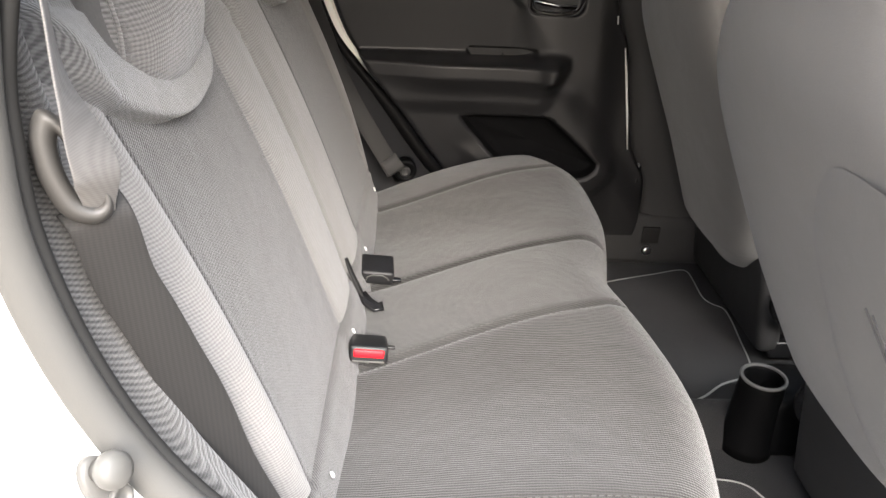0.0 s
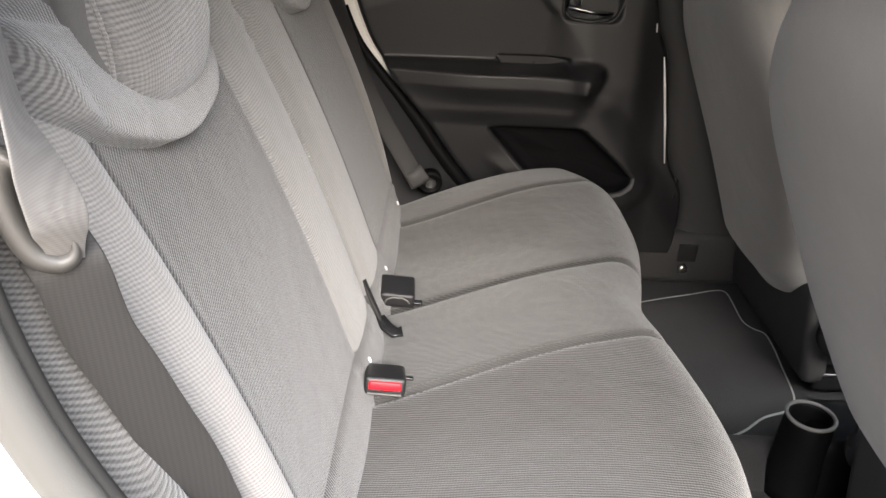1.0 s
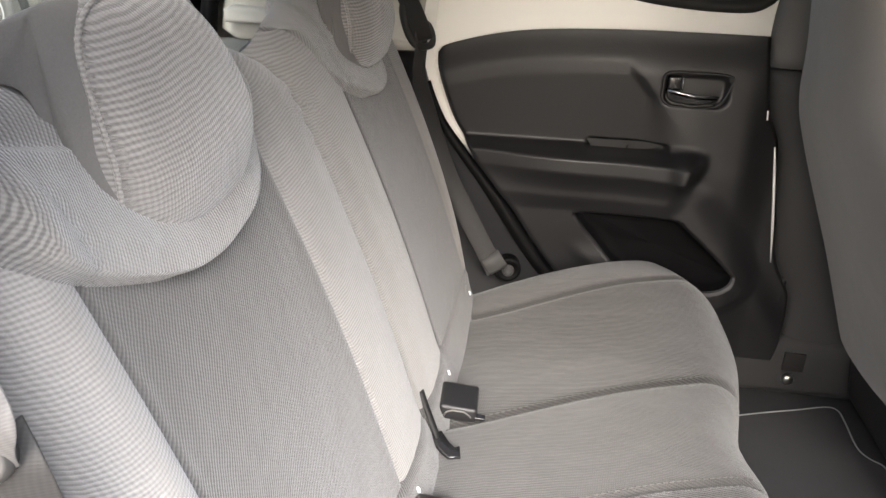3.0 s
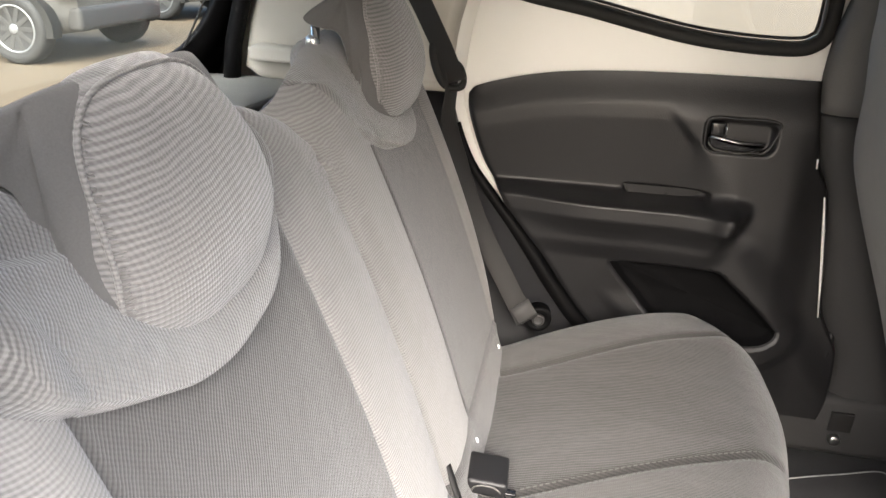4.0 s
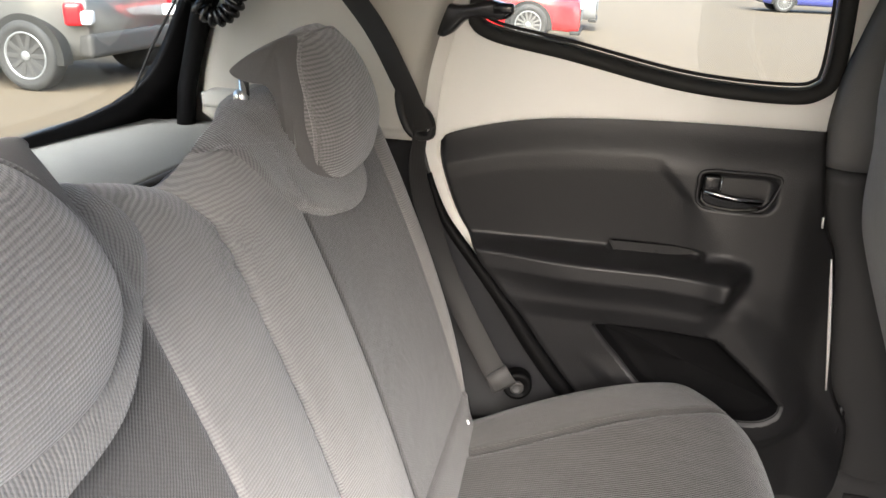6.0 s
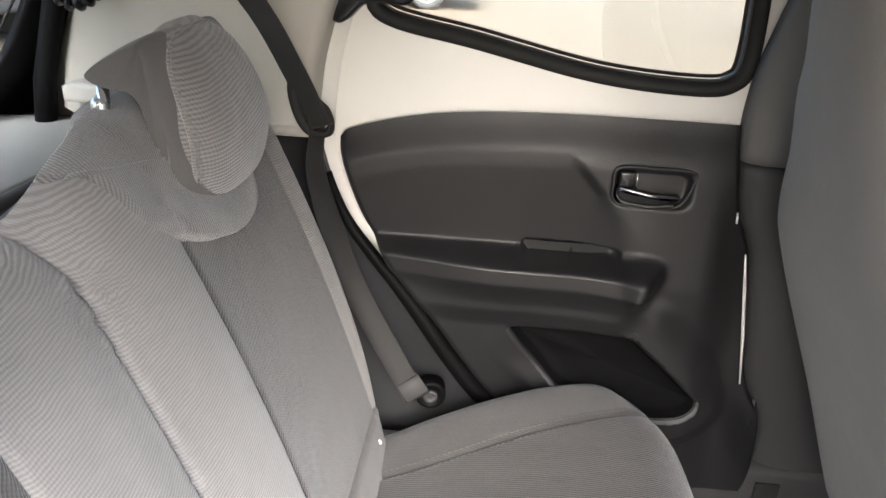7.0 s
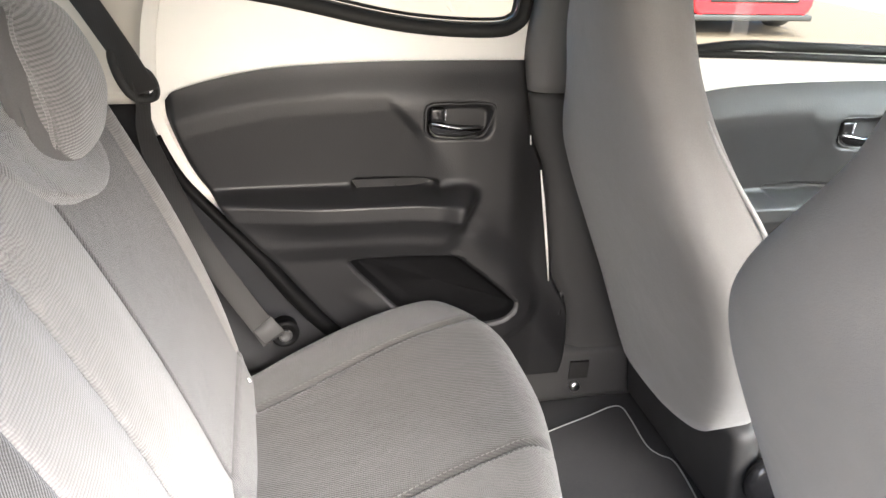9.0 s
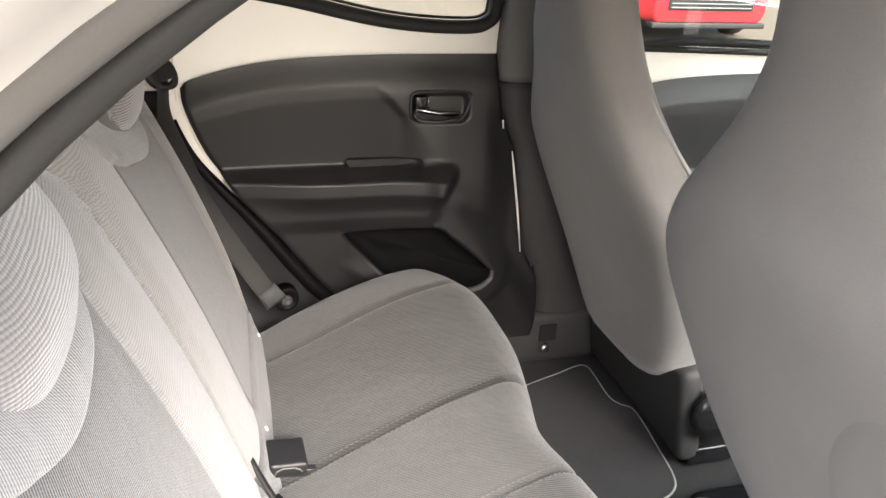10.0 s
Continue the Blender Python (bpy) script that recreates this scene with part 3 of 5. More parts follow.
def trim_depth(x, z):
    """How far the moulded door lining stands towards the cabin."""
    d = 0.0
    ztop = float(top_edge(min(max(x, -0.12), 0.56)))
    d += 0.026 * step(ztop + 0.012, ztop - 0.085, z)                   # sloping ledge under the window
    inset = min(step(ztop - 0.050, ztop - 0.074, z), step(0.350 - 0.9 * (z - 0.89), 0.350 - 0.9 * (z - 0.89) - 0.026 - 1.3 * max(0.0, 0.90 - z), x))
    d -= (0.004 + 0.085 * max(0.0, ztop - 0.07 - z)) * inset * step(0.785, 0.80, z)                          # recessed upper field
    d += 0.018 * step(0.29, 0.42, x) * step(0.58, 0.50, x) * min(1.0, max(0.0, (1.0 - z) / 0.25))   # fuller front end
    arm_end = step(0.452, 0.402, x + 0.45 * max(0, 0.768 - z))
    arm = step(0.793 + 0.012 * step(0.36, 0.43, x), 0.776, z) * (0.25 * step(0.655, 0.70, z) + 0.75 * step(0.700, 0.752, z)) * arm_end
    d += 0.052 * arm * (0.45 + 0.55 * step(-0.05, 0.18, x))
    d += 0.013 * math.exp(-((x - 0.400) / 0.022) ** 2) * step(0.735, 0.752, z) * step(0.812, 0.788, z)   # rounded end of the armrest
    p = poly_sd(x, z, POCKET) - 0.014
    d += 0.018 * step(0.745, 0.70, z) * step(0.49, 0.40, x - 0.75 * (0.72 - z))
    d += 0.010 * step(0.045, 0.012, p) * step(0.60, 0.52, z)           # its lower rim
    d += 0.006 * step(0.72, 0.52, z) * step(0.22, 0.34, x) - 0.014 * step(0.70, 0.50, z) * step(0.34, 0.24, x)
    d -= 0.016 * step(0.003, -0.003, box_sd(x, z, 0.213, 0.368, 0.786, 0.806, 0.006))   # pull cup
    d -= 0.016 * step(0.006, -0.006, box_sd(x, z, 0.346, 0.463, 0.890, 0.946, 0.018))   # handle bowl
    return max(d, -0.04)


def door_lining(dx, dz, x_lo, x_hi, y0, name, parent, shaped=True):
    rows = []
    for z in [*np.linspace(0.36, 0.70, 90), *np.linspace(0.705, 0.825, 40), *np.linspace(0.83, 0.94, 28), *(0.94 + 0.08 * w for w in np.linspace(0.1, 1, 14))]:
        w = (z - 0.94) / 0.08
        a = max(float(rear_edge(min(z, 0.94))), x_lo) if shaped else x_lo
        b = float(pil_x(min(z, 1.0))) + 0.010 if shaped else x_hi
        row = []
        for u in np.linspace(0, 1, 150):
            x = a + (b - a) * u
            zz = z if w <= 0 else 0.94 + w * (float(top_edge(min(max(x, -0.12), 0.56))) - 0.94)
            edge = step(0, 0.012, min((x - a), (b - x)) + 0.002)
            low = step(0.80, 0.75, z) * step(0.30, 0.10, u)
            row.append((x + dx, y0 - max(trim_depth(x, zz), 0.026 * low) * (0.35 + 0.65 * max(edge, low)) - 0.004 * edge, zz + dz))
        rows.append(row)
    bm = sheet(rows)
    hole = [f for f in bm.faces if poly_sd(f.calc_center_median().x - dx, f.calc_center_median().z - dz, POCKET) < 0.003]
    bmesh.ops.delete(bm, geom=hole, context="FACES")
    lining = part(name, bm, TRIM_BLACK if shaped else FRONT_TRIM_LIT, parent, "black grained plastic door lining" if shaped else "black grained plastic lining, colour lightened for daylight")
    # map pocket: a rounded rim and a deep bowl set into the opening
    loop = cat(POCKET, 120, True)

    def ring(out, deep):
        return [(a + dx, y0 - 0.004 - trim_depth(a, min(b, 0.652)) + deep, b + dz) for a, b in inset_loop(loop, -out)]
    part("pocket_rim", sheet([ring(o, d) for o, d in ((0.024, 0.006), (0.016, 0.0010), (0.008, 0.0004), (0.001, 0.0020), (-0.005, 0.009))], False, True), TRIM_BLACK if shaped else FRONT_TRIM_LIT, lining, "rounded rim of the map pocket")
    # Bowl blacker than the lining: its shade is put into the colour.
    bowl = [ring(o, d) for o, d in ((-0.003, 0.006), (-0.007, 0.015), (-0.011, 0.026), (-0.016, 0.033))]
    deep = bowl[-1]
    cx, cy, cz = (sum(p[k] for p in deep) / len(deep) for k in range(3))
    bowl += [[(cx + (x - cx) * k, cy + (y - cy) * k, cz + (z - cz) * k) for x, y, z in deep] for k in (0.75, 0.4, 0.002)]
    part("map_pocket", sheet(bowl, False, True), POCKET_SHADE, lining, "deep map pocket, shade put into its colour")
    return lining


def inner_handle(dx, dz, y0, parent):
    h = part("handle", pad([tuple(p) for p in cat([(0.350 + dx, 0.917 + dz), (0.352 + dx, 0.900 + dz), (0.372 + dx, 0.892 + dz), (0.41 + dx, 0.890 + dz), (0.438 + dx, 0.897 + dz), (0.447 + dx, 0.907 + dz), (0.42 + dx, 0.907 + dz), (0.375 + dx, 0.912 + dz)], 40, True)], y0 + 0.004, y0 - 0.022, 0.005), GLOSS_BLACK, parent, "dark door pull lever")
    part("edge", tube([(0.352 + dx, y0 - 0.020, 0.9165 + dz), (0.374 + dx, y0 - 0.023, 0.913 + dz), (0.40 + dx, y0 - 0.024, 0.9085 + dz), (0.447 + dx, y0 - 0.023, 0.9085 + dz)], 0.0026, 8), CHROME, h, "bright chrome edge")
    part("edge", tube([(0.349 + dx, y0 - 0.016, 0.914 + dz), (0.350 + dx, y0 - 0.018, 0.902 + dz), (0.36 + dx, y0 - 0.019, 0.893 + dz), (0.40 + dx, y0 - 0.019, 0.8885 + dz), (0.44 + dx, y0 - 0.017, 0.893 + dz)], 0.0015, 8), STRIKER, h, "thin grey lower edge")
    part("lock_tab", box(0.363 + dx, y0 - 0.010, 0.930 + dz, 0.026, 0.018, 0.026, 0.004), GLOSS_BLACK, parent, "small black lock tab")
    part("lock_edge", tube([(0.377 + dx, y0 - 0.019, 0.917 + dz), (0.377 + dx, y0 - 0.019, 0.942 + dz)], 0.0012, 6), CHROME, parent)
    rim = cat([(0.343 + dx, 0.920 + dz), (0.345 + dx, 0.897 + dz), (0.365 + dx, 0.886 + dz), (0.42 + dx, 0.885 + dz), (0.452 + dx, 0.894 + dz), (0.468 + dx, 0.93 + dz), (0.462 + dx, 0.948 + dz), (0.40 + dx, 0.950 + dz), (0.348 + dx, 0.947 + dz)], 48, True)
    part("handle_surround", tube([(a, y0 - 0.0125, b) for a, b in rim], 0.0034, 10, True), TRIM_BLACK, parent, "moulded rim of the handle bowl")


door = thing("door_1", "closed rear door with white paint, black lining and chrome-edged handle", "car door", (0.2, 0.68, 0.36), kind="structure")
LIN_Y = 0.692
win_pts = [(-0.02, 1.158), (0.114, 1.132), (0.271, 1.099), (0.372, 1.087), (0.465, 1.0845), (0.498, 1.092), (0.511, 1.115), (0.510, 1.20), (0.500, 1.32), (0.470, 1.352), (0.30, 1.362), (0.10, 1.340), (0.0, 1.27), (-0.035, 1.19)]
win = [tuple(p) for p in cat(win_pts, 96, True)]
out_pts = [(float(rear_edge(z)) - 0.010, z) for z in np.linspace(0.42, 1.36, 40)] + [(0.20, 1.395), (0.45, 1.40), (0.575, 1.39)] + [(float(pil_x(z)) + 0.012, z) for z in np.linspace(1.36, 0.42, 24)]
part("door_skin", plate([out_pts, [tuple(p) for p in inset_loop(win, -0.012)], [(0.14, 0.70), (0.43, 0.725), (0.585, 0.56), (0.55, 0.475), (0.27, 0.49)]], 0.700, 0.735), WHITE_PAINT, door, "white painted inner door skin", flat=True)
door_lining(0, 0, -0.2, 0.7, LIN_Y, "lining", door)
inner_handle(0, 0, LIN_Y - 0.019, door)
part("lower_rim", tube(cat([(0.648, 0.672, 0.58), (0.646, 0.669, 0.54), (0.638, 0.662, 0.487), (0.609, 0.662, 0.428), (0.571, 0.662, 0.393), (0.50, 0.662, 0.372), (0.36, 0.664, 0.365)], 40), [0.002 + 0.007 * step(0, 12, i) for i in range(40)], 10), TRIM_BLACK, door, "rounded lower edge of the lining")
rows = []
for (a, b), (c, d), (e, f), (g, h) in zip(inset_loop(win, -0.026), inset_loop(win, -0.024), inset_loop(win, -0.004), win):
    rows.append([(a, 0.703, b), (c, 0.690, d), ((c + e) / 2, 0.685, (d + f) / 2), (e, 0.690, f), (g, 0.700, h), (g, 0.715, h), (a, 0.715, b)])
wf = part("window_frame", sheet(rows, True, True), RUBBER, door, "thick black rubber window surround")
part("bead", tube([(a, 0.694, b) for a, b in inset_loop(win, 0.001)], 0.0018, 8, True), FRAME_EDGE, wf, "fine pale line round the glass")
part("bead", tube([(a, 0.704, b) for a, b in inset_loop(win, 0.006)], 0.003, 8, True), RUBBER, wf)
pane = part("pane", plate([inset_loop(win, -0.004)], 0.712, 0.716), GLASS, door, flat=True)
pane.visible_shadow = False
rows = [[(x + 0.010 * (1 - w) * (1 if x < 0.29 else -0.4), LIN_Y - 0.004 - trim_depth(0.29, 0.796) - 0.0120 - 0.0015 * w, 0.7855 + 0.021 * w) for x in np.linspace(0.2125, 0.3685, 30)] for w in np.linspace(0, 1, 8)]
cup = part("pull_cup", sheet(rows), TRIM_BLACK, door, "shallow pull cup in the armrest")
# Highlight along the cup's lip, put in as a lighter strip.
part("edge", tube([(x, LIN_Y - 0.0045 - trim_depth(0.29, 0.796) - 0.0125 - 0.0015 * w, 0.8065 - 0.020 * (1 - w)) for x, w in ((0.2115, 1), (0.2135, 0.8), (0.2225, 0.1), (0.226, 0), (0.30, 0), (0.362, 0))], 0.0013, 6), FLANGE_GREY, cup, "grey lip, highlight put into its colour")
lat = part("window_latch", pad([tuple(p) for p in cat([(-0.115, 1.19), (-0.125, 1.16), (-0.105, 1.137), (-0.085, 1.143), (-0.055, 1.168), (0.0, 1.168), (0.015, 1.185), (-0.02, 1.198), (-0.07, 1.188)], 40, True)], 0.70, 0.668, 0.008), GLOSS_BLACK, door, "black pop-out window latch")
part("catch", box(0.0, 0.675, 1.186, 0.035, 0.02, 0.018, 0.006), GLOSS_BLACK, lat)
fseal = part("door_gap_seal", tube([(float(rear_edge(z)) - 0.026, 0.672, z) for z in np.linspace(0.42, 0.90, 32)], [0.017 - 0.006 * step(12, 22, i) - 0.005 * step(22, 31, i) for i in range(32)], 12), FRAME_BLACK)
tagged(fseal, "thick black rubber seal along the closed door", "door seal", kind="structure")
gap = part("body_gap", tube([(0.566, 0.650, 0.822), (0.577, 0.648, 0.76), (0.590, 0.645, 0.68), (0.604, 0.643, 0.585)], [0.0015, 0.003, 0.003, 0.0015], 8), WHITE_PAINT)
tagged(gap, "sliver of white body paint between lining and pillar", "trim", kind="structure")
tick = part("body_gap_top", tube([(0.541, 0.655, 0.89), (0.543, 0.655, 0.872)], 0.0018, 8), WHITE_PAINT)
tagged(tick, "small sliver of white body paint above the gap", "trim", kind="structure")

fdoor = thing("door_2", "closed front door with pale sill, daylight-lightened lining and chrome-edged handle", "car door", (1.2, 0.70, 0.36), kind="structure")
DX, DZ = 0.865, -0.045
door_lining(DX, DZ, -0.12, 0.60, LIN_Y, "lining", fdoor, False)
inner_handle(DX, DZ, LIN_Y - 0.015, fdoor)
fwin = [tuple(p) for p in cat([(0.78, 1.06), (1.0, 1.050), (1.4, 1.035), (1.66, 1.02), (1.60, 1.10), (1.40, 1.26), (1.25, 1.33), (1.0, 1.365), (0.80, 1.36), (0.765, 1.30)], 80, True)]
part("door_skin", plate([[(0.70, 0.30), (1.95, 0.30), (1.95, 0.95), (1.75, 1.03), (1.45, 1.28), (1.25, 1.38), (0.70, 1.41)], [tuple(p) for p in inset_loop(fwin, -0.008)]], 0.70, 0.735), WHITE_PAINT, fdoor, "white painted inner door skin", flat=True)
part("window_frame", tube([(a, 0.698, b) for a, b in inset_loop(fwin, -0.004)], 0.010, 10, True), RUBBER, fdoor, "black rubber window surround")
part("sill_strip", tube([(0.75, 0.69, 1.035), (1.1, 0.69, 1.025), (1.7, 0.69, 1.0)], 0.007, 8), RUBBER, fdoor)
fpane = part("pane", plate([inset_loop(fwin, -0.004)], 0.712, 0.716), GLASS, fdoor, flat=True)
fpane.visible_shadow = False


# ---- rear seat ----
def round_off(d, r):
    """Set-back of a rounded edge at distance d from it."""
    if d >= r:
        return 0.0
    d = max(d, 0.0)
    return r - math.sqrt(max(r * r - (r - d) ** 2, 0.0))


def spaced(n):
    """0 to 1, closer together at both ends."""
    return [0.5 - 0.5 * math.cos(math.pi * i / (n - 1)) for i in range(n)]


back_top_curve = curve_of([(0.0, 1.038), (0.02, 1.046), (0.08, 1.068), (0.143, 1.083), (0.236, 1.096), (0.345, 1.100), (0.45, 1.090), (0.52, 1.066), (0.56, 1.035)])


def back_top(y):
    """Height of the far seat back's top edge across the seat."""
    return float(back_top_curve(y))


back_out = curve_of([(0.48, 0.495), (0.545, 0.512), (0.60, 0.53), (0.70, 0.545), (0.85, 0.552), (1.15, 0.55)])
TOP_R = 0.052
BACK_SEAM_IN, BACK_SEAM_OUT = 0.185, 0.487


def back_face(y, z, inner=BACK_SEAM_IN):
    """Front surface of the far seat back."""
    x = -0.38 * (z - 0.55) + 0.012 * math.sin(max(0, z - 0.55) / 0.5 * math.pi)
    x += 0.006 * step(0.60, 0.52, z)
    top = back_top(y)
    x -= round_off(top - z, TOP_R)
    x -= round_off(y - 0.02, 0.011) + round_off(float(back_out(z)) - y, 0.045)
    x += 0.007 * (step(0.20, 0.12, y) * step(0.02, 0.08, y) + 1.6 * step(0.47, 0.52, y))
    x -= 0.0035 * math.exp(-((y - 0.035) / 0.035) ** 2 - ((z - 0.99) / 0.05) ** 2) * math.sin(2 * math.pi * (z + 0.5 * y) / 0.028)
    for s in (inner, BACK_SEAM_OUT):
        x -= 0.0035 * math.exp(-((y - s) / 0.004) ** 2)
    return x


def panel(face, lo, hi, z0, z1, nu, nv, m):
    """Cloth panel of a seat back between two side curves."""
    rows = []
    for w in spaced(nv):
        row = []
        for u in spaced(nu):
            y = lo(z0) + u * (hi(z0) - lo(z0))
            z = z0 + w * ((z1(y) if callable(z1) else z1) - z0)
            y = lo(z) + u * (hi(z) - lo(z))
            row.append(m(face(y, z), y, z))
        rows.append(row)
    return sheet(rows)


def seat_back(flip, inner, bib_edge, bib_out, label):
    def back_face_of(y, z):
        return back_face(y, z, inner)

    def m(x, y, z):
        return (x, mirror_y(y) if flip else y, z)
    seat = thing("folding_rear_seat", label, "car seat", m(-0.05, 0.28, 0.50), "rear seat backs")
    top = lambda y: back_top(y) - 0.0005
    part("inner_bolster", panel(back_face_of, lambda z: 0.0205, lambda z: inner, 0.575, top, 26, 60, m), FABRIC_LIGHT, seat, "pale grey ribbed cloth bolster")
    part("insert", panel(back_face_of, lambda z: inner, lambda z: BACK_SEAM_OUT, 0.575, top, 40, 60, m), FABRIC_INSERT, seat, "darker grey woven centre panel")
    part("outer_bolster", panel(back_face_of, lambda z: BACK_SEAM_OUT, lambda z: float(back_out(z)), 0.575, top, 18, 60, m), FABRIC_LIGHT, seat, "pale grey ribbed side strip")
    band = lambda y, z: back_face(y, z) + 0.003 * step(0.575, 0.565, z) - 0.006 * math.exp(-((z - 0.575) / 0.005) ** 2)
    part("lower_band", panel(band, lambda z: 0.0205, lambda z: float(back_out(z)), 0.49, 0.575, 60, 14, m), FABRIC_INSERT, seat, "lower band above the cushion")
    # darker bib round the head restraint, rolling over the top of the seat
    side = bib_edge + bib_out
    rim = [tuple(p) for p in cat(side, 72)] + [(y, back_top(y) - 0.0006) for y in np.linspace(bib_out[-1][0] - 0.01, bib_edge[0][0] + 0.01, 40)]
    rows = []
    for i in range(25):
        k = math.sin(math.pi / 2 * i / 24)
        row = []
        for j, (ry, rz) in enumerate(rim):
            y, z = 0.33 + k * (ry - 0.33), 1.035 + k * (rz - 1.035)
            low = max(step(1.02, 0.95, rz), step(1.09, 1.03, rz) * step(0.40, 0.46, ry))
            lift = 0.004 + low * (0.020 * step(0.35, 0.78, k) * (1 - step(0.89, 1.0, k))) - 0.0045 * step(0.93, 1.0, k)
            if j > 73:
                lift = 0.002
            up = max(0.0, 1 - max(back_top(y) - z, 0) / TOP_R)
            lift += 0.004 * math.exp(-((up - 0.65) / 0.28) ** 2) * step(0.16, 0.22, y) * step(bib_out[-1][0], bib_out[-1][0] - 0.06, y) if up < 0.999 else 0.0
            row.append(m(back_face_of(y, z) + lift * math.sqrt(1 - up * up), y, z + lift * up))
        rows.append(row)
    last = rows[-1]
    for dx, dz in ((0.006, -0.004), (0.013, -0.013), (0.018, -0.027)):
        rows.append([(x - dx * (0.25 + 0.75 * step(0.13, 0.25, mirror_y(y) if flip else y)), y, z + dz) if j > 72 else (x - 0.1 * dx, y, z) for j, (x, y, z) in enumerate(last)])
    part("bib", sheet(rows, False, True), FABRIC_BIB, seat, "dark coarse woven bib below the head restraint")
    # body of the seat back behind the cloth
    rows = []
    for w in spaced(40):
        front, rear = [], []
        for u in spaced(36):
            z0 = 0.48
            y = 0.021 + u * (float(back_out(z0)) - 0.022)
            z = z0 + w * (back_top(y) - 0.001 - z0)
            y = 0.021 + u * (float(back_out(z)) - 0.022)
            front.append(m(back_face(y, z) - 0.006, y, z))
            edge = round_off(min(y - 0.02, float(back_out(z)) - y), 0.03) + round_off(back_top(y) - z, 0.026)
            rear.append(m(min(-0.38 * (z - 0.55) - 0.054 - 0.030 * step(0.13, 0.25, y) + edge, back_face(y, z) - 0.012), y, z))
        rows.append(front + rear[::-1])
    part("shell", sheet(rows, False, True, cap=True), FABRIC_LIGHT, seat, "grey cloth body")
    return seat


seat_back(False, 0.185, [(0.078, back_top(0.078) - 0.0006), (0.098, 1.0685), (0.109, 1.059), (0.114, 1.043), (0.124, 1.024), (0.143, 1.006), (0.171, 0.984), (0.220, 0.961), (0.268, 0.950)],
          [(0.315, 0.952), (0.36, 0.965), (0.40, 0.992), (0.43, 1.035), (0.445, back_top(0.445) - 0.0006)], "grey cloth rear seat back with darker centre panel, passenger side")
seat_back(True, 0.168, [(0.125, back_top(0.125) - 0.0006), (0.128, 1.05), (0.145, 1.020), (0.178, 0.988), (0.22, 0.965), (0.262, 0.950)],
          [(0.305, 0.943), (0.352, 0.9395), (0.40, 0.945), (0.447, 0.961), (0.485, 0.978), (0.515, 0.997), (0.536, 1.017), (0.543, back_top(0.543) - 0.0006)], "grey cloth rear seat back with darker centre, by the doorway")

# head restraints that drape over the seat back: side outline, front edge first
HEAD = [(-0.148, 0.985), (-0.143, 1.03), (-0.153, 1.09), (-0.169, 1.131), (-0.181, 1.151), (-0.196, 1.161), (-0.213, 1.156), (-0.234, 1.145), (-0.256, 1.131), (-0.263, 1.122), (-0.254, 1.113), (-0.230, 1.106), (-0.206, 1.096), (-0.192, 1.045), (-0.183, 0.995), (-0.168, 0.966), (-0.156, 0.968)]


def head_half(x, z):
    """Half the width of the head restraint at a place of its side outline."""
    low = max(0.0, (1.00 - z) / 0.05)
    high = max(0.0, (z - 1.085) / 0.09) * step(-0.28, -0.15, x)
    return 0.117 * math.sqrt(max(0.05, 1 - 0.42 * min(1, low) ** 2.5 - 0.52 * min(1, high) ** 2.0))


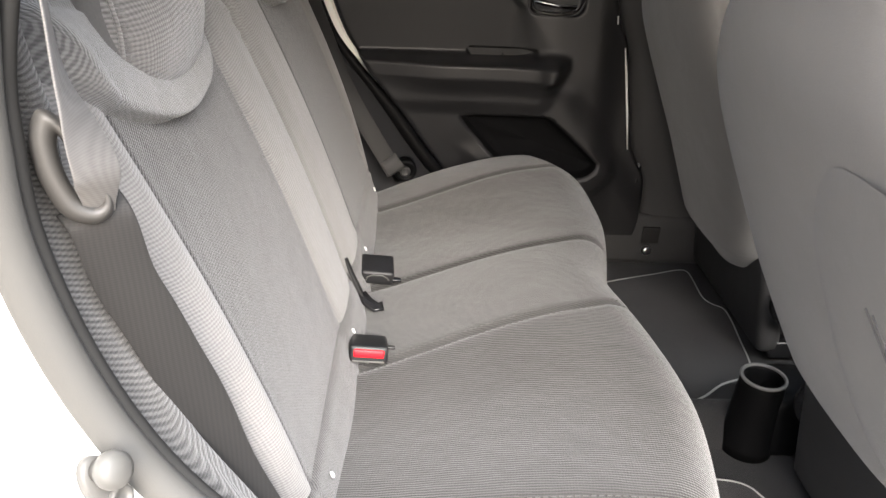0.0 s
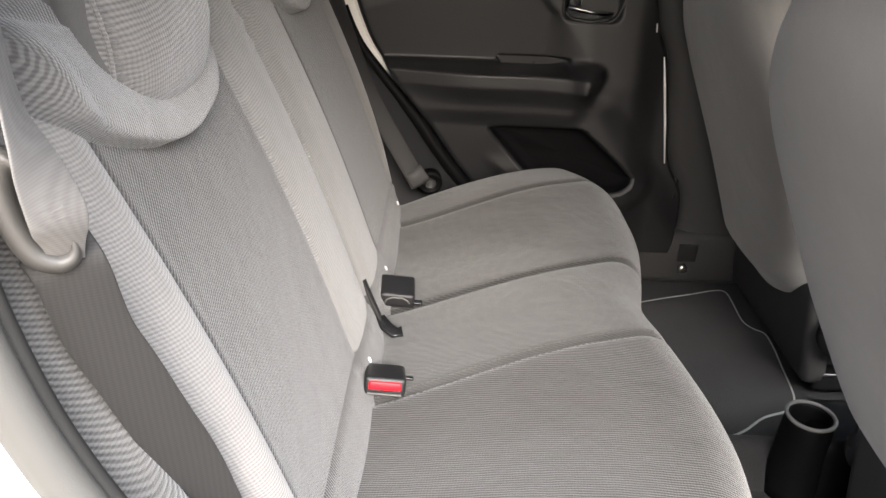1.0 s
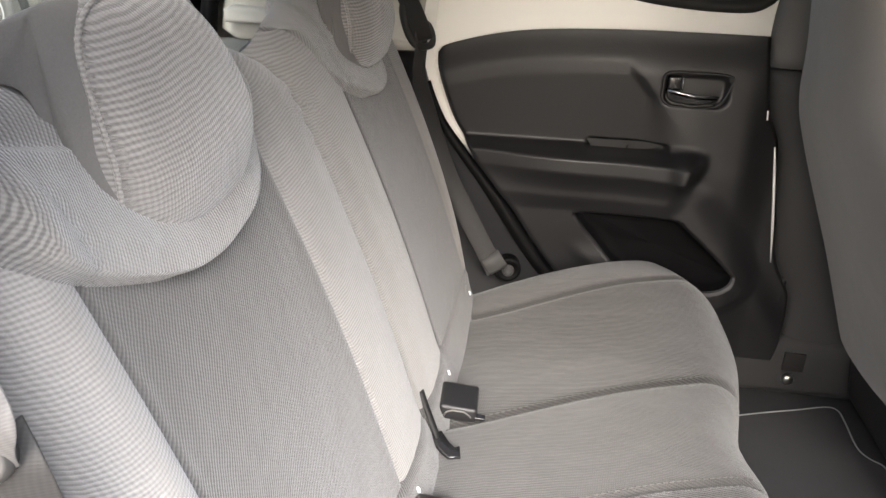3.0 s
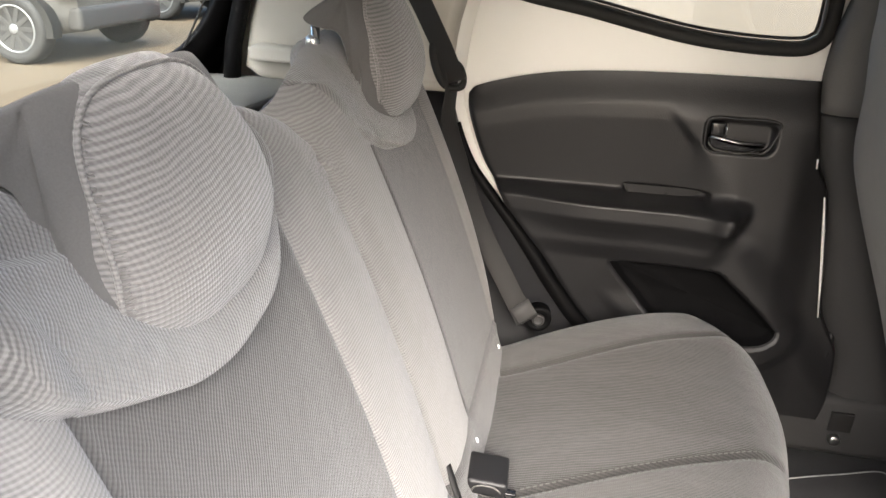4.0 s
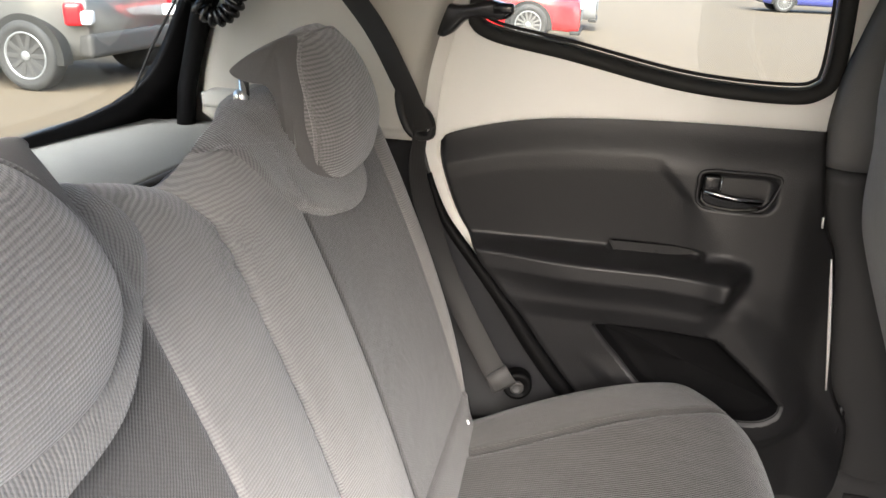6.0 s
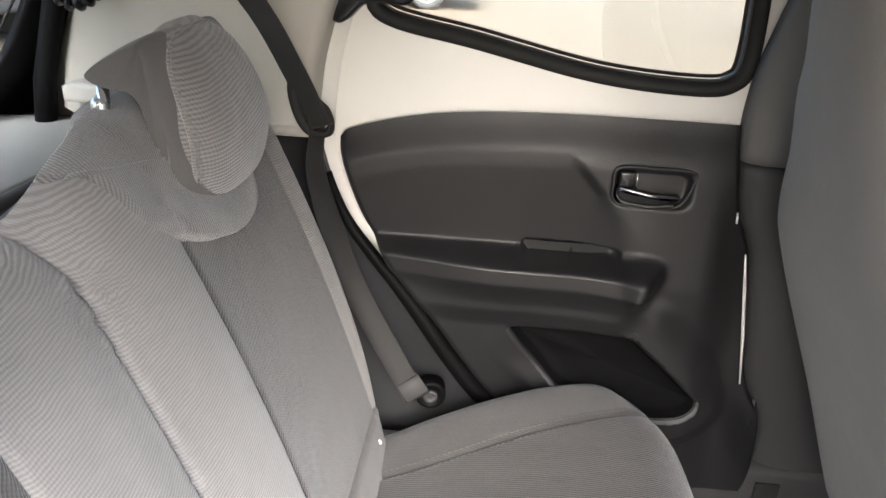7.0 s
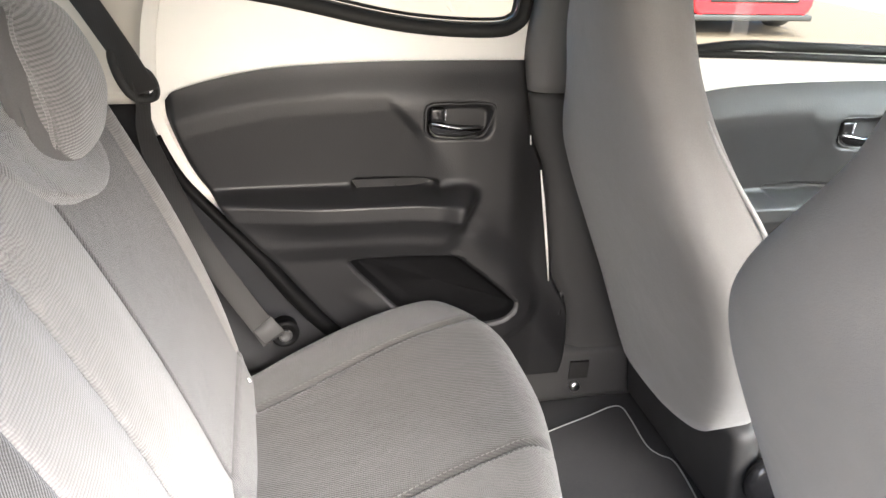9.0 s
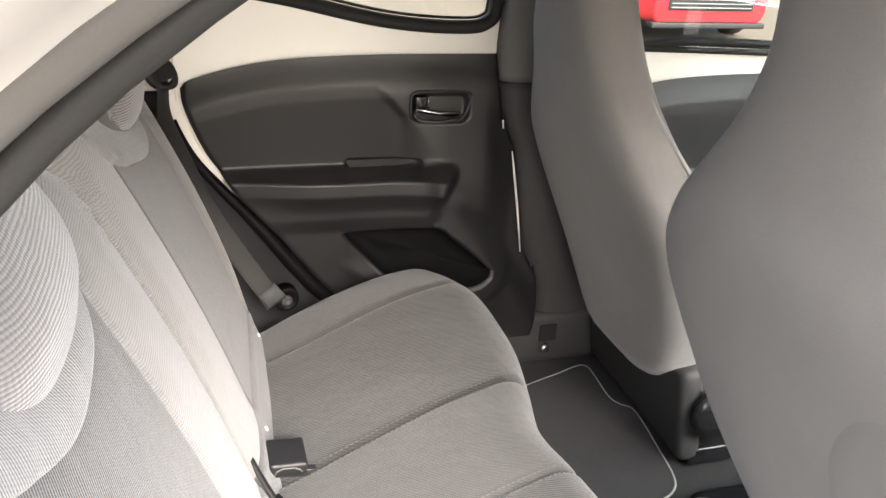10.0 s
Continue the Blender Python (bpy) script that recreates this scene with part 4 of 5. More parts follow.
def head_restraint(cy, dz, label):
    hr = thing("head_restraint", label, "head restraint", (-0.20, cy, 1.10), "rear head restraints")
    prof = cat(HEAD, 72, True)
    soft = np.array([[0.017 - 0.0135 * step(-0.15, -0.25, x)] for x, z in prof])
    rows = []
    for k in np.sin(np.linspace(-1, 1, 45) * math.pi / 2):
        e = abs(k) ** 6
        keep = math.sqrt(max(0.0, 1 - e))
        ring = []
        for (x, z), (xi, zi) in zip(prof, inset_loop(prof, soft)):
            hw = head_half(x, z)
            back = step(-0.14, -0.27, x)
            ring.append((xi + (x - xi) * keep - 0.020 * abs(k) ** 2.5 * (1 - back), cy + k * hw, zi + (z - zi) * keep - 0.004 * k * k * back - 0.005 * abs(k) ** 3 * step(1.10, 1.15, z) * (1 - back) + dz))
        rows.append(ring)
    bm = sheet(rows, False, True)
    bm.verts.ensure_lookup_table()
    n = len(prof)
    for first in (0, 44 * n):
        ring = [bm.verts[first + j] for j in range(n)]
        for j in range(n // 2 - 1):
            bm.faces.new((ring[j], ring[j + 1], ring[n - 2 - j], ring[n - 1 - j]))
    part("cover", bm, FABRIC_SMOOTH, hr, "smooth dark grey side cover")
    # padded face
    face_x = curve_of([(0.95, -0.158), (0.985, -0.150), (1.02, -0.143), (1.05, -0.1405), (1.09, -0.150), (1.14, -0.171), (1.165, -0.186), (1.19, -0.210)])
    rows = []
    for i in range(21):
        k = i / 20
        row = []
        for j in range(84):
            a = 2 * math.pi * j / 84
            c, s = math.cos(a), math.sin(a)
            n = (2.6 if c > 0 else 3.6) if s > 0 else 3.6
            q = k / ((abs(c) ** n + abs(s) ** n) ** (1 / n))
            z = 1.064 + (0.103 if s > 0 else 0.092) * q * s
            y = (0.112 - (0.028 if c > 0 else 0.010) * max(s * q, 0) ** 1.2 - 0.008 * max(-s * q, 0) ** 2) * q * c
            row.append((float(face_x(z)) + 0.015 - 0.022 * (abs(q * c)) ** 2.5 - 0.028 * k ** 10, cy + y, z + dz))
        rows.append(row)
    rows.append([(x - 0.006, cy + (y - cy) * 0.975, 1.064 + dz + (z - 1.064 - dz) * 0.975) for x, y, z in rows[-1]])
    rows.append([(x - 0.010, cy + (y - cy) * 0.90, 1.064 + dz + (z - 1.064 - dz) * 0.90) for x, y, z in rows[-1]])
    face = part("face", sheet(rows, False, True), FABRIC_FACE, hr, "ribbed grey cloth face")
    part("piping", tube([(p[0] + 0.001, p[1], p[2]) for p in rows[19]], 0.0022, 6, True), FABRIC_LIGHT, face, "pale stitched edge")
    # loose pale threads crossing the seam, thickest along its lower inner side
    draw = random.Random(7)
    st = bmesh.new()
    for j in range(32, 68):
        for _ in range(5 if 40 < j < 62 else 3):
            u = draw.random()
            p = Vector(rows[19][j]).lerp(Vector(rows[19][j + 1]), u)
            q = Vector(rows[16][j]).lerp(Vector(rows[16][j + 1]), min(1, max(0, u + draw.uniform(-0.7, 0.7))))
            q = p.lerp(q, draw.uniform(0.35, 0.95) * (0.6 if 40 < j < 62 else 0.35))
            tube([(p.x + 0.0022, p.y, p.z), ((p.x + q.x) / 2 + 0.0024, (p.y + q.y) / 2, (p.z + q.z) / 2), (q.x + 0.0010, q.y, q.z)], 0.00055, 4, False, st)
    part("stitching", st, LIT_BELT_PALE_THREAD, face, "pale loose seam threads")
    for dy in (-0.110, 0.110):
        part("post", tube([(-0.246, cy + dy, 1.04), (-0.246, cy + dy, 1.112 + dz)], 0.006, 12), CHROME, hr, "chrome post")
        part("post_sleeve", lathe([(0.009, -0.03), (0.010, 0.003), (0.009, 0.007), (0.007, 0.009), (0.006, 0.010)], 20, pose(-0.250, cy + dy, 1.087 + dz)), STEEL, hr, "bright post collar")
    return hr


head_restraint(0.342, 0.009, "dark grey cloth head restraint draped over the far seat")
head_restraint(-0.274, -0.014, "dark grey head restraint with pale ribbed face, near seat")

# cushion
front_edge = curve_of([(-0.62, 0.36), (-0.55, 0.410), (-0.47, 0.450), (-0.38, 0.476), (-0.27, 0.494), (-0.16, 0.490), (-0.02, 0.468), (0.05, 0.452), (0.11, 0.450), (0.23, 0.475), (0.35, 0.492), (0.49, 0.484), (0.57, 0.455), (0.61, 0.43), (0.66, 0.39)])
far_edge = curve_of([(-0.05, 0.50), (0.01, 0.512), (0.08, 0.552), (0.17, 0.595), (0.28, 0.635), (0.39, 0.66), (0.50, 0.665)])
SEAMS = ((0.392, 0.36), (0.055, 0.34), (-0.165, 0.31), (-0.452, -0.06))


def cushion_z(x, y):
    fx = float(front_edge(y))
    z = 0.516 + 0.054 * step(-0.05, 0.34, x)
    z += 0.010 * math.exp(-((y - 0.53) / 0.09) ** 2) + 0.010 * math.exp(-((y + 0.46) / 0.09) ** 2)
    z -= 0.010 * math.exp(-((y - 0.27) / 0.11) ** 2) * step(0.42, 0.25, x) + 0.010 * math.exp(-((y + 0.24) / 0.10) ** 2) * step(0.42, 0.25, x)
    z -= round_off(fx - x, 0.075) + round_off(float(far_edge(x)) - y, 0.045) + round_off(y - mirror_y(float(far_edge(x))), 0.045)
    for a, k in SEAMS:
        z -= 0.007 * math.exp(-((y - a - k * x) / 0.006) ** 2)
    return z


def cushion_panel(lo, hi, nu=30, nv=50):
    rows = []
    for w in spaced(nv):
        row = []
        for u in spaced(nu):
            x = -0.05 + w * 0.50
            y = lo(x) + u * (hi(x) - lo(x))
            x = -0.05 + w * (float(front_edge(y)) + 0.05 - 0.0004)
            y = lo(x) + u * (hi(x) - lo(x))
            row.append((x, y, cushion_z(x, y)))
        rows.append(row)
    last = rows[-1]
    rows.append([(x + 0.004, y, z - 0.04) for x, y, z in last])
    rows.append([(x - 0.005, y, z - 0.11) for x, y, z in last])
    rows.append([(x - 0.03, y, 0.30) for x, y, z in last])
    return sheet(rows)


bench = thing("bench_seat", "grey cloth rear bench cushion with darker panels, shade in its colours", "car seat", (0.2, MID, 0.30))
line = [(lambda x, a=a, k=k: a + k * x) for a, k in SEAMS]
part("side_bolster", cushion_panel(line[0], lambda x: float(far_edge(x)) - 0.0004), FABRIC_CUSHION_PALE_SHADED, bench, "pale cloth side bolster")
part("seat_panel", cushion_panel(line[1], line[0]), FABRIC_CUSHION_SHADED, bench, "darker woven seat panel")
part("centre_panel", cushion_panel(line[2], line[1]), FABRIC_CUSHION_PALE_SHADED, bench, "pale cloth centre section")
part("seat_panel", cushion_panel(line[3], line[2]), FABRIC_CUSHION_SHADED, bench, "woven seat panel")
part("side_bolster", cushion_panel(lambda x: mirror_y(float(far_edge(x))) + 0.0004, line[3]), FABRIC_CUSHION_PALE_SHADED, bench, "pale cloth side bolster")
for a, k in SEAMS:
    st = bmesh.new()
    for off in (-0.0085, 0.0085):
        for x in np.arange(0.01, 0.44, 0.0085):
            y = a + k * x + off
            if x + 0.006 < float(front_edge(y)) - 0.03:
                box(0, 0, 0, 0.0052, 0.0012, 0.0012, 0.0, st, pose(x, y, cushion_z(x, y) + 0.0004, 0, -4, math.degrees(math.atan(k))))
    part("stitching", st, STITCH, bench, "fine grey stitching along the seam", flat=True)
for s in (1, -1):
    rows = []
    for x in np.linspace(-0.05, 0.43, 30):
        y = float(far_edge(x))
        rows.append([(x, y if s > 0 else mirror_y(y), z) for z in (cushion_z(x, y - 0.0004), 0.44, 0.38, 0.30)])
    part("side_skirt", sheet(rows), FABRIC_CUSHION_PALE_SHADED, bench)


# ---- front seats, seen from behind ----
seat_half = curve_of([(0.525, 0.080), (0.540, 0.118), (0.565, 0.150), (0.615, 0.210), (0.70, 0.272), (0.80, 0.304), (0.86, 0.318), (0.91, 0.318), (0.96, 0.300), (1.02, 0.256), (1.08, 0.203), (1.14, 0.152), (1.20, 0.120), (1.25, 0.108), (1.29, 0.092), (1.325, 0.045), (1.335, 0.004)])


def front_seat(cy, dx, dz, drop, turned_side, label):
    fs = thing("front_seat", label, "car seat", (0.8 + dx, cy, 0.30), "front seats")
    rows = []
    for z in [0.526, 0.531, 0.538, 0.547, *np.linspace(0.558, 0.9, 28), *np.linspace(0.915, 1.334, 44)]:
        hw = float(seat_half(z))
        rear = 0.545 + 0.40 * (1.0 - z) + 0.06 * step(1.0, 1.3, z)
        thick = 0.15 - 0.035 * step(0.95, 1.1, z)
        thick *= math.sqrt(max(0.02, 1 - max(0, (z - 1.22) / 0.117) ** 3)) * (0.45 + 0.55 * step(0.525, 0.60, z))
        mid = rear + dx + 0.065
        ring = []
        for j in range(64):
            a = 2 * math.pi * j / 64
            c, s = math.cos(a), math.sin(a)
            n = 3.0 if s < 0 else 2.6
            q = 1 / ((abs(c) ** n + abs(s) ** n) ** (1 / n))
            bx = thick / 2 * s * q + 0.080 * turned_side * max(0.0, (c * q - 0.15) / 0.85) ** 2 * step(1.18, 1.0, z)
            ring.append((mid + bx + 0.018 * (1 - (c * q) ** 2) * (s > 0) + 0.020 * abs(c * q) ** 3 * (s > 0), cy + hw * c * q * (1 - 0.05 * turned_side * (c < 0) * step(1.06, 0.9, z)), z + dz - drop * step(0.74, 0.53, z)))
        rows.append(ring)
    part("backrest", sheet(rows, False, True, cap=True), FABRIC_FRONT, fs, "plain grey cloth back with built-in head restraint")
    # pale tube along the inner front edge: its highlight is put into the colour
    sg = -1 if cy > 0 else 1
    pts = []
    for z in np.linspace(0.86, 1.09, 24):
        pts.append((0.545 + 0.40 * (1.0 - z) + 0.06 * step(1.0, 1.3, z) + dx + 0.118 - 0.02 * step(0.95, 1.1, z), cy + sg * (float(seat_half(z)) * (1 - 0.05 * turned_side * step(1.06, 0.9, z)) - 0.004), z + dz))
    part("piping", tube(pts, 0.0035, 8), PIPING, fs, "pale tube on the shoulder edge, highlight put into its colour")
    if cy < 0:
        rim = cat([(-0.03, 0.78), (-0.024, 0.85), (-0.045, 0.905), (-0.075, 0.94), (-0.12, 0.957), (-0.20, 0.953), (-0.235, 0.90), (-0.24, 0.72), (-0.20, 0.63), (-0.10, 0.64), (-0.05, 0.70)], 60, True)
        rows = []
        for k in (0.001, 0.25, 0.5, 0.75, 0.88, 0.95, 0.985, 1.0):
            row = []
            for ry, rz in rim:
                y, z = -0.13 + k * (ry + 0.13), 0.79 + k * (rz - 0.79)
                row.append((0.545 + 0.40 * (1.0 - z) + dx - 0.0095 - 0.0035 * (1 - k ** 6), cy + y, z + dz))
            rows.append(row)
        pocket = part("back_pocket", sheet(rows, False, True), FABRIC_FRONT, fs, "stitched cloth pocket on the seat back")
        for off in (0.0, 0.012):
            part("seam", tube([(0.545 + 0.40 * (1.0 - z) + dx - 0.0135, cy - 0.131 - off - 0.75 * (0.83 - z), z + dz) for z in np.linspace(0.83, 0.66, 10)], 0.0012, 6), TRIM_MID, pocket, "dark stitched seam")
    # Dark plate added where the seat's underside lies in shade.
    part("underside_shade", box(0, 0, 0, 0.05, 0.42, 0.22, 0.024, m=pose(0.815 + dx, cy, 0.430 + dz * 0.3, 0, -8, 0), seg=4), TRIM_GREY, fs, "dark plate added for the shaded underside")
    part("seat_base", box(0, 0, 0, 0.46, 0.46, 0.14, 0.05, m=pose(1.06 + dx, cy, 0.47, 0, -6, 0), seg=4), FABRIC_FRONT, fs, "cloth seat base")
    for sgn in (-1, 1):
        part("rail", box(1.08 + dx, cy + sgn * 0.19, 0.315, 0.50, 0.035, 0.04, 0.006), GLOSS_BLACK, fs, "black metal seat rail")
        part("recliner_cover", lathe([(0.055, 0), (0.055, 0.014), (0.045, 0.022), (0.02, 0.024), (0.004, 0.024)], 28, pose(0.85 + dx, cy + sgn * 0.222, 0.44, -90 * sgn, 0, 0)), GLOSS_BLACK, fs, "round black recliner cover")
        part("bolt", lathe([(0.012, 0), (0.012, 0.005), (0.008, 0.008), (0.002, 0.008)], 18, pose(0.85 + dx, cy + sgn * 0.245, 0.44, -90 * sgn, 0, 0)), STEEL, fs, "bright steel pivot bolt")
    return fs


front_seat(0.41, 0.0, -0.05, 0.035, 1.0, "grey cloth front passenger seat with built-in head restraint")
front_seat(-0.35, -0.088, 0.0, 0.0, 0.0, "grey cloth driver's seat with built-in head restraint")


# ---- belts, buckles and small fittings ----
def seat_belt(label):
    sb = thing("seat_belt", label, "seat belt", (0.06, 0.60, 0.50), "rear seat belts")
    up = [tuple(p) for p in cat([(-0.40, 0.555, 1.36), (-0.30, 0.590, 1.27), (-0.21, 0.612, 1.165), (-0.155, 0.616, 1.07), (-0.128, 0.616, 1.015), (-0.121, 0.622, 0.992), (-0.120, 0.634, 0.985)], 30)]
    part("webbing", ribbon(up, (0.8, -0.45, 0.5), 0.046, 0.0016), BELT, sb, "dark upper webbing")
    down = [tuple(p) for p in cat([(-0.128, 0.640, 1.010), (-0.126, 0.634, 0.97), (-0.127, 0.625, 0.92), (-0.108, 0.618, 0.85), (-0.070, 0.612, 0.745), (-0.022, 0.604, 0.655), (0.038, 0.592, 0.555), (0.052, 0.588, 0.53)], 36)]
    part("webbing", ribbon(down, [Vector((0.40, 0.9, 0.0)).lerp(Vector((0.9, 0.25, 0.2)), step(0.15, 0.75, i / 35)) for i in range(36)], 0.041, 0.0016), BELT, sb, "dark lower webbing")
    # a flat plate with a slot for the webbing
    outer = cat([(-0.163, 1.068), (-0.172, 1.045), (-0.166, 1.010), (-0.150, 0.978), (-0.128, 0.966), (-0.103, 0.972), (-0.098, 0.992), (-0.106, 1.015), (-0.122, 1.030), (-0.140, 1.058)], 56, True)
    inner = cat([(-0.139, 1.040), (-0.148, 1.030), (-0.143, 1.008), (-0.133, 0.987), (-0.117, 0.981), (-0.108, 0.990), (-0.113, 1.005), (-0.126, 1.020)], 56, True)
    rows = []
    for (a, b), (c, d) in zip(outer, inner):
        y = 0.630
        e, f = (a + c) / 2, (b + d) / 2
        rows.append([(a, y + 0.004, b), (a * 0.8 + c * 0.2, y - 0.007, b * 0.8 + d * 0.2), (e, y - 0.010, f), (a * 0.2 + c * 0.8, y - 0.007, b * 0.2 + d * 0.8), (c, y + 0.004, d)])
    part("guide", sheet(rows, True, True), RUBBER, sb, "moulded plastic belt guide with a slot")
    part("tongue_cover", ribbon([(0.036, 0.590, 0.566), (0.046, 0.587, 0.552), (0.054, 0.588, 0.540), (0.058, 0.592, 0.534)], (0.9, 0.25, 0.2), 0.041, 0.004), TRIM_GREY, sb, "grey folded webbing end")
    anc = part("anchor", lathe([(0.027, -0.02), (0.027, 0.004), (0.0255, 0.008), (0.020, 0.009), (0.018, 0.006), (0.004, 0.006)], 32, pose(0.075, 0.612, 0.529, 90, 0, 8)), FRAME_BLACK, sb, "round black anchor cover")
    part("bolt", lathe([(0.0125, 0), (0.0125, 0.005), (0.0105, 0.007), (0.0085, 0.007), (0.0075, 0.004), (0.002, 0.004)], 24, pose(0.075, 0.606, 0.529, 90, 0, 8)), TRIM_GREY, anc, "dark anchor bolt")
    return sb


seat_belt("dark grey rear seat belt hanging through a black guide")


def near_belt(label):
    """The near rear belt, twisted above its guide and lying over the side trim below it."""
    sb = thing("seat_belt", label, "seat belt", (0.05, -0.56, 0.50), "rear seat belts")
    up = cat([(-0.25, -0.575, 1.34), (-0.155, -0.592, 1.25), (-0.118, -0.604, 1.18), (-0.113, -0.608, 1.112), (-0.111, -0.611, 1.06), (-0.106, -0.611, 1.03), (-0.101, -0.607, 0.995), (-0.106, -0.598, 0.974), (-0.112, -0.588, 0.958)], 44)
    turn = [Vector((-0.36, 0.90, -0.2)).lerp(Vector((0.72, 0.62, -0.25)), step(0.40, 0.98, i / 43)) for i in range(44)]
    # Same webbing as the lower strap, with the daylight put into its colour.
    part("webbing", ribbon(up, turn, [0.044 - 0.024 * step(0.60, 0.96, i / 43) for i in range(44)], 0.0018), LIT_BELT_PALE_THREAD, sb, "twisted upper webbing, lightened in colour for daylight")
    down = cat([(-0.126, -0.578, 0.964), (-0.119, -0.582, 0.957), (-0.112, -0.585, 0.944), (-0.107, -0.580, 0.902), (-0.097, -0.572, 0.864), (-0.086, -0.561, 0.816), (-0.078, -0.551, 0.780), (-0.071, -0.543, 0.744), (-0.056, -0.532, 0.668), (-0.020, -0.530, 0.58), (0.020, -0.538, 0.53)], 48)
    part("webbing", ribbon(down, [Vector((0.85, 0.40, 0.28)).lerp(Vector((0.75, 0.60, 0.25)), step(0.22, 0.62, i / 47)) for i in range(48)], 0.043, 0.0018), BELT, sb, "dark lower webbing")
    outer = cat([(-0.148, 1.012), (-0.140, 1.026), (-0.128, 1.022), (-0.117, 1.000), (-0.103, 0.974), (-0.104, 0.957), (-0.117, 0.948), (-0.136, 0.953), (-0.147, 0.975), (-0.150, 0.998)], 64, True)
    inner = cat([(-0.131, 1.008), (-0.129, 1.009), (-0.125, 0.999), (-0.118, 0.986), (-0.111, 0.971), (-0.111, 0.964), (-0.117, 0.962), (-0.123, 0.967), (-0.129, 0.980), (-0.132, 0.997)], 64, True)

    def on_plate(x, z, out):
        d = 0.4 * (-0.104 - x) + out
        return (x + 0.5 * d, -0.587 - d, z + 0.45 * d)
    rows = []
    for (a, b), (c, d) in zip(outer, inner):
        rows.append([on_plate(a + (c - a) * w, b + (d - b) * w, o) for w, o in ((0, -0.008), (0.02, 0.001), (0.25, 0.007), (0.5, 0.009), (0.75, 0.007), (0.98, 0.001), (1, -0.008))])
    part("guide", sheet(rows, True, True), GUIDE_GREY, sb, "moulded grey belt guide with a slot")
    part("tongue_cover", box(0, 0, 0, 0.05, 0.012, 0.03, 0.005, m=pose(0.045, -0.566, 0.541, 0, 42, 20)), TRIM_GREY, sb, "grey webbing end cover")
    part("anchor", lathe([(0.034, 0), (0.034, 0.008), (0.028, 0.014), (0.008, 0.016)], 28, pose(0.070, -0.586, 0.520, -90, 0, 10)), GLOSS_BLACK, sb, "black anchor cover")
    return sb


near_belt("dark grey rear seat belt through a grey guide, by the doorway")


def buckle(x, y, z, red, label):
    """A buckle lying on the cushion with its mouth towards the open door."""
    bk = thing("belt_buckle", label, "buckle", (x, y, z - 0.015), "rear belt buckles")
    t = pose(x, y, z, 6, 6, 4) if not red else pose(x, y, z, -16, 6, 4)
    part("housing", box(0, 0, 0, 0.056, 0.058, 0.026, 0.006, m=t, seg=3), TRIM_BLACK, bk)
    if red:
        part("button", box(0, 0, 0, 0.044, 0.008, 0.012, 0.0025, m=t @ pose(0, -0.028, 0.002)), RED_BUTTON, bk, "red release button")
        part("mouth", box(0, 0, 0, 0.046, 0.005, 0.0022, 0.0008, m=t @ pose(0, -0.0285, -0.0100)), STRIKER, bk, "bright slot plate")
    else:
        part("mouth", tube([t @ Vector(p) for p in ((-0.020, -0.029, -0.006), (-0.017, -0.031, 0.004), (-0.008, -0.030, 0.008), (0.008, -0.030, 0.008), (0.016, -0.031, 0.004), (0.020, -0.029, -0.002))], 0.0014, 6), STRIKER, bk, "bright slot edge")
    part("tab", box(0, 0, 0, 0.016, 0.010, 0.004, 0.001, m=t @ pose(0.033, 0.018 if red else -0.024, -0.002)), GLOSS_BLACK, bk)
    return bk


buckle(0.037, 0.094, 0.545, False, "black belt buckle lying on the bench cushion")
buckle(0.036, -0.136, 0.538, True, "black belt buckle with a red release button")
strap = thing("seat_strap", "black pull strap tucked between back and cushion", "strap", (0.0, 0.02, 0.52))
part("webbing", ribbon([(-0.012, 0.040, 0.594), (-0.002, 0.032, 0.572), (0.010, 0.022, 0.55), (0.018, 0.014, 0.537)], (0.3, 0.6, -0.5), 0.013, 0.004), RUBBER, strap)
part("hook", ribbon([(0.014, 0.018, 0.541), (0.026, 0.006, 0.532), (0.040, -0.006, 0.529), (0.052, -0.004, 0.531)], (0.2, 1, 0.1), 0.022, 0.005), GLOSS_BLACK, strap)
for y in (0.44, 0.16, -0.109, -0.406):
    tg = part("anchor_tag", lathe([(0.006, 0), (0.006, 0.0022), (0.005, 0.003), (0.001, 0.003)], 20, pose(0.0115, y, 0.550, 0, 70, 0) @ Matrix.Diagonal((0.75, 0.38, 1, 1))), TAG_WHITE)
    tagged(tg, "small pale child-seat anchor tag on the seat back", "tag", "child-seat anchor tags")


# floor mats with pale piping
def floor_mat(pts, label):
    loop = [tuple(p) for p in cat(pts, 110, True)]
    mat = thing("floor_mat", label, "floor mat", (0.6, pts[1][1], 0.28), "floor mats")
    part("carpet", pad(loop, 0.2805, 0.288, 0.003, "z"), MAT, mat)
    part("piping", tube([(x, y, 0.2867) for x, y in loop], 0.0024, 6, True), PIPING, mat, "pale grey stitched piping")
    return mat


floor_mat([(0.44, 0.08), (0.44, 0.30), (0.44, 0.48), (0.52, 0.505), (0.62, 0.543), (0.70, 0.570), (0.762, 0.592), (0.785, 0.585), (0.787, 0.545), (0.783, 0.462), (0.795, 0.430), (0.815, 0.409), (0.815, 0.36), (0.805, 0.28), (0.792, 0.19), (0.765, 0.15), (0.71, 0.125), (0.66, 0.085), (0.62, 0.068), (0.54, 0.06)], "black carpet floor mat with pale grey piping")
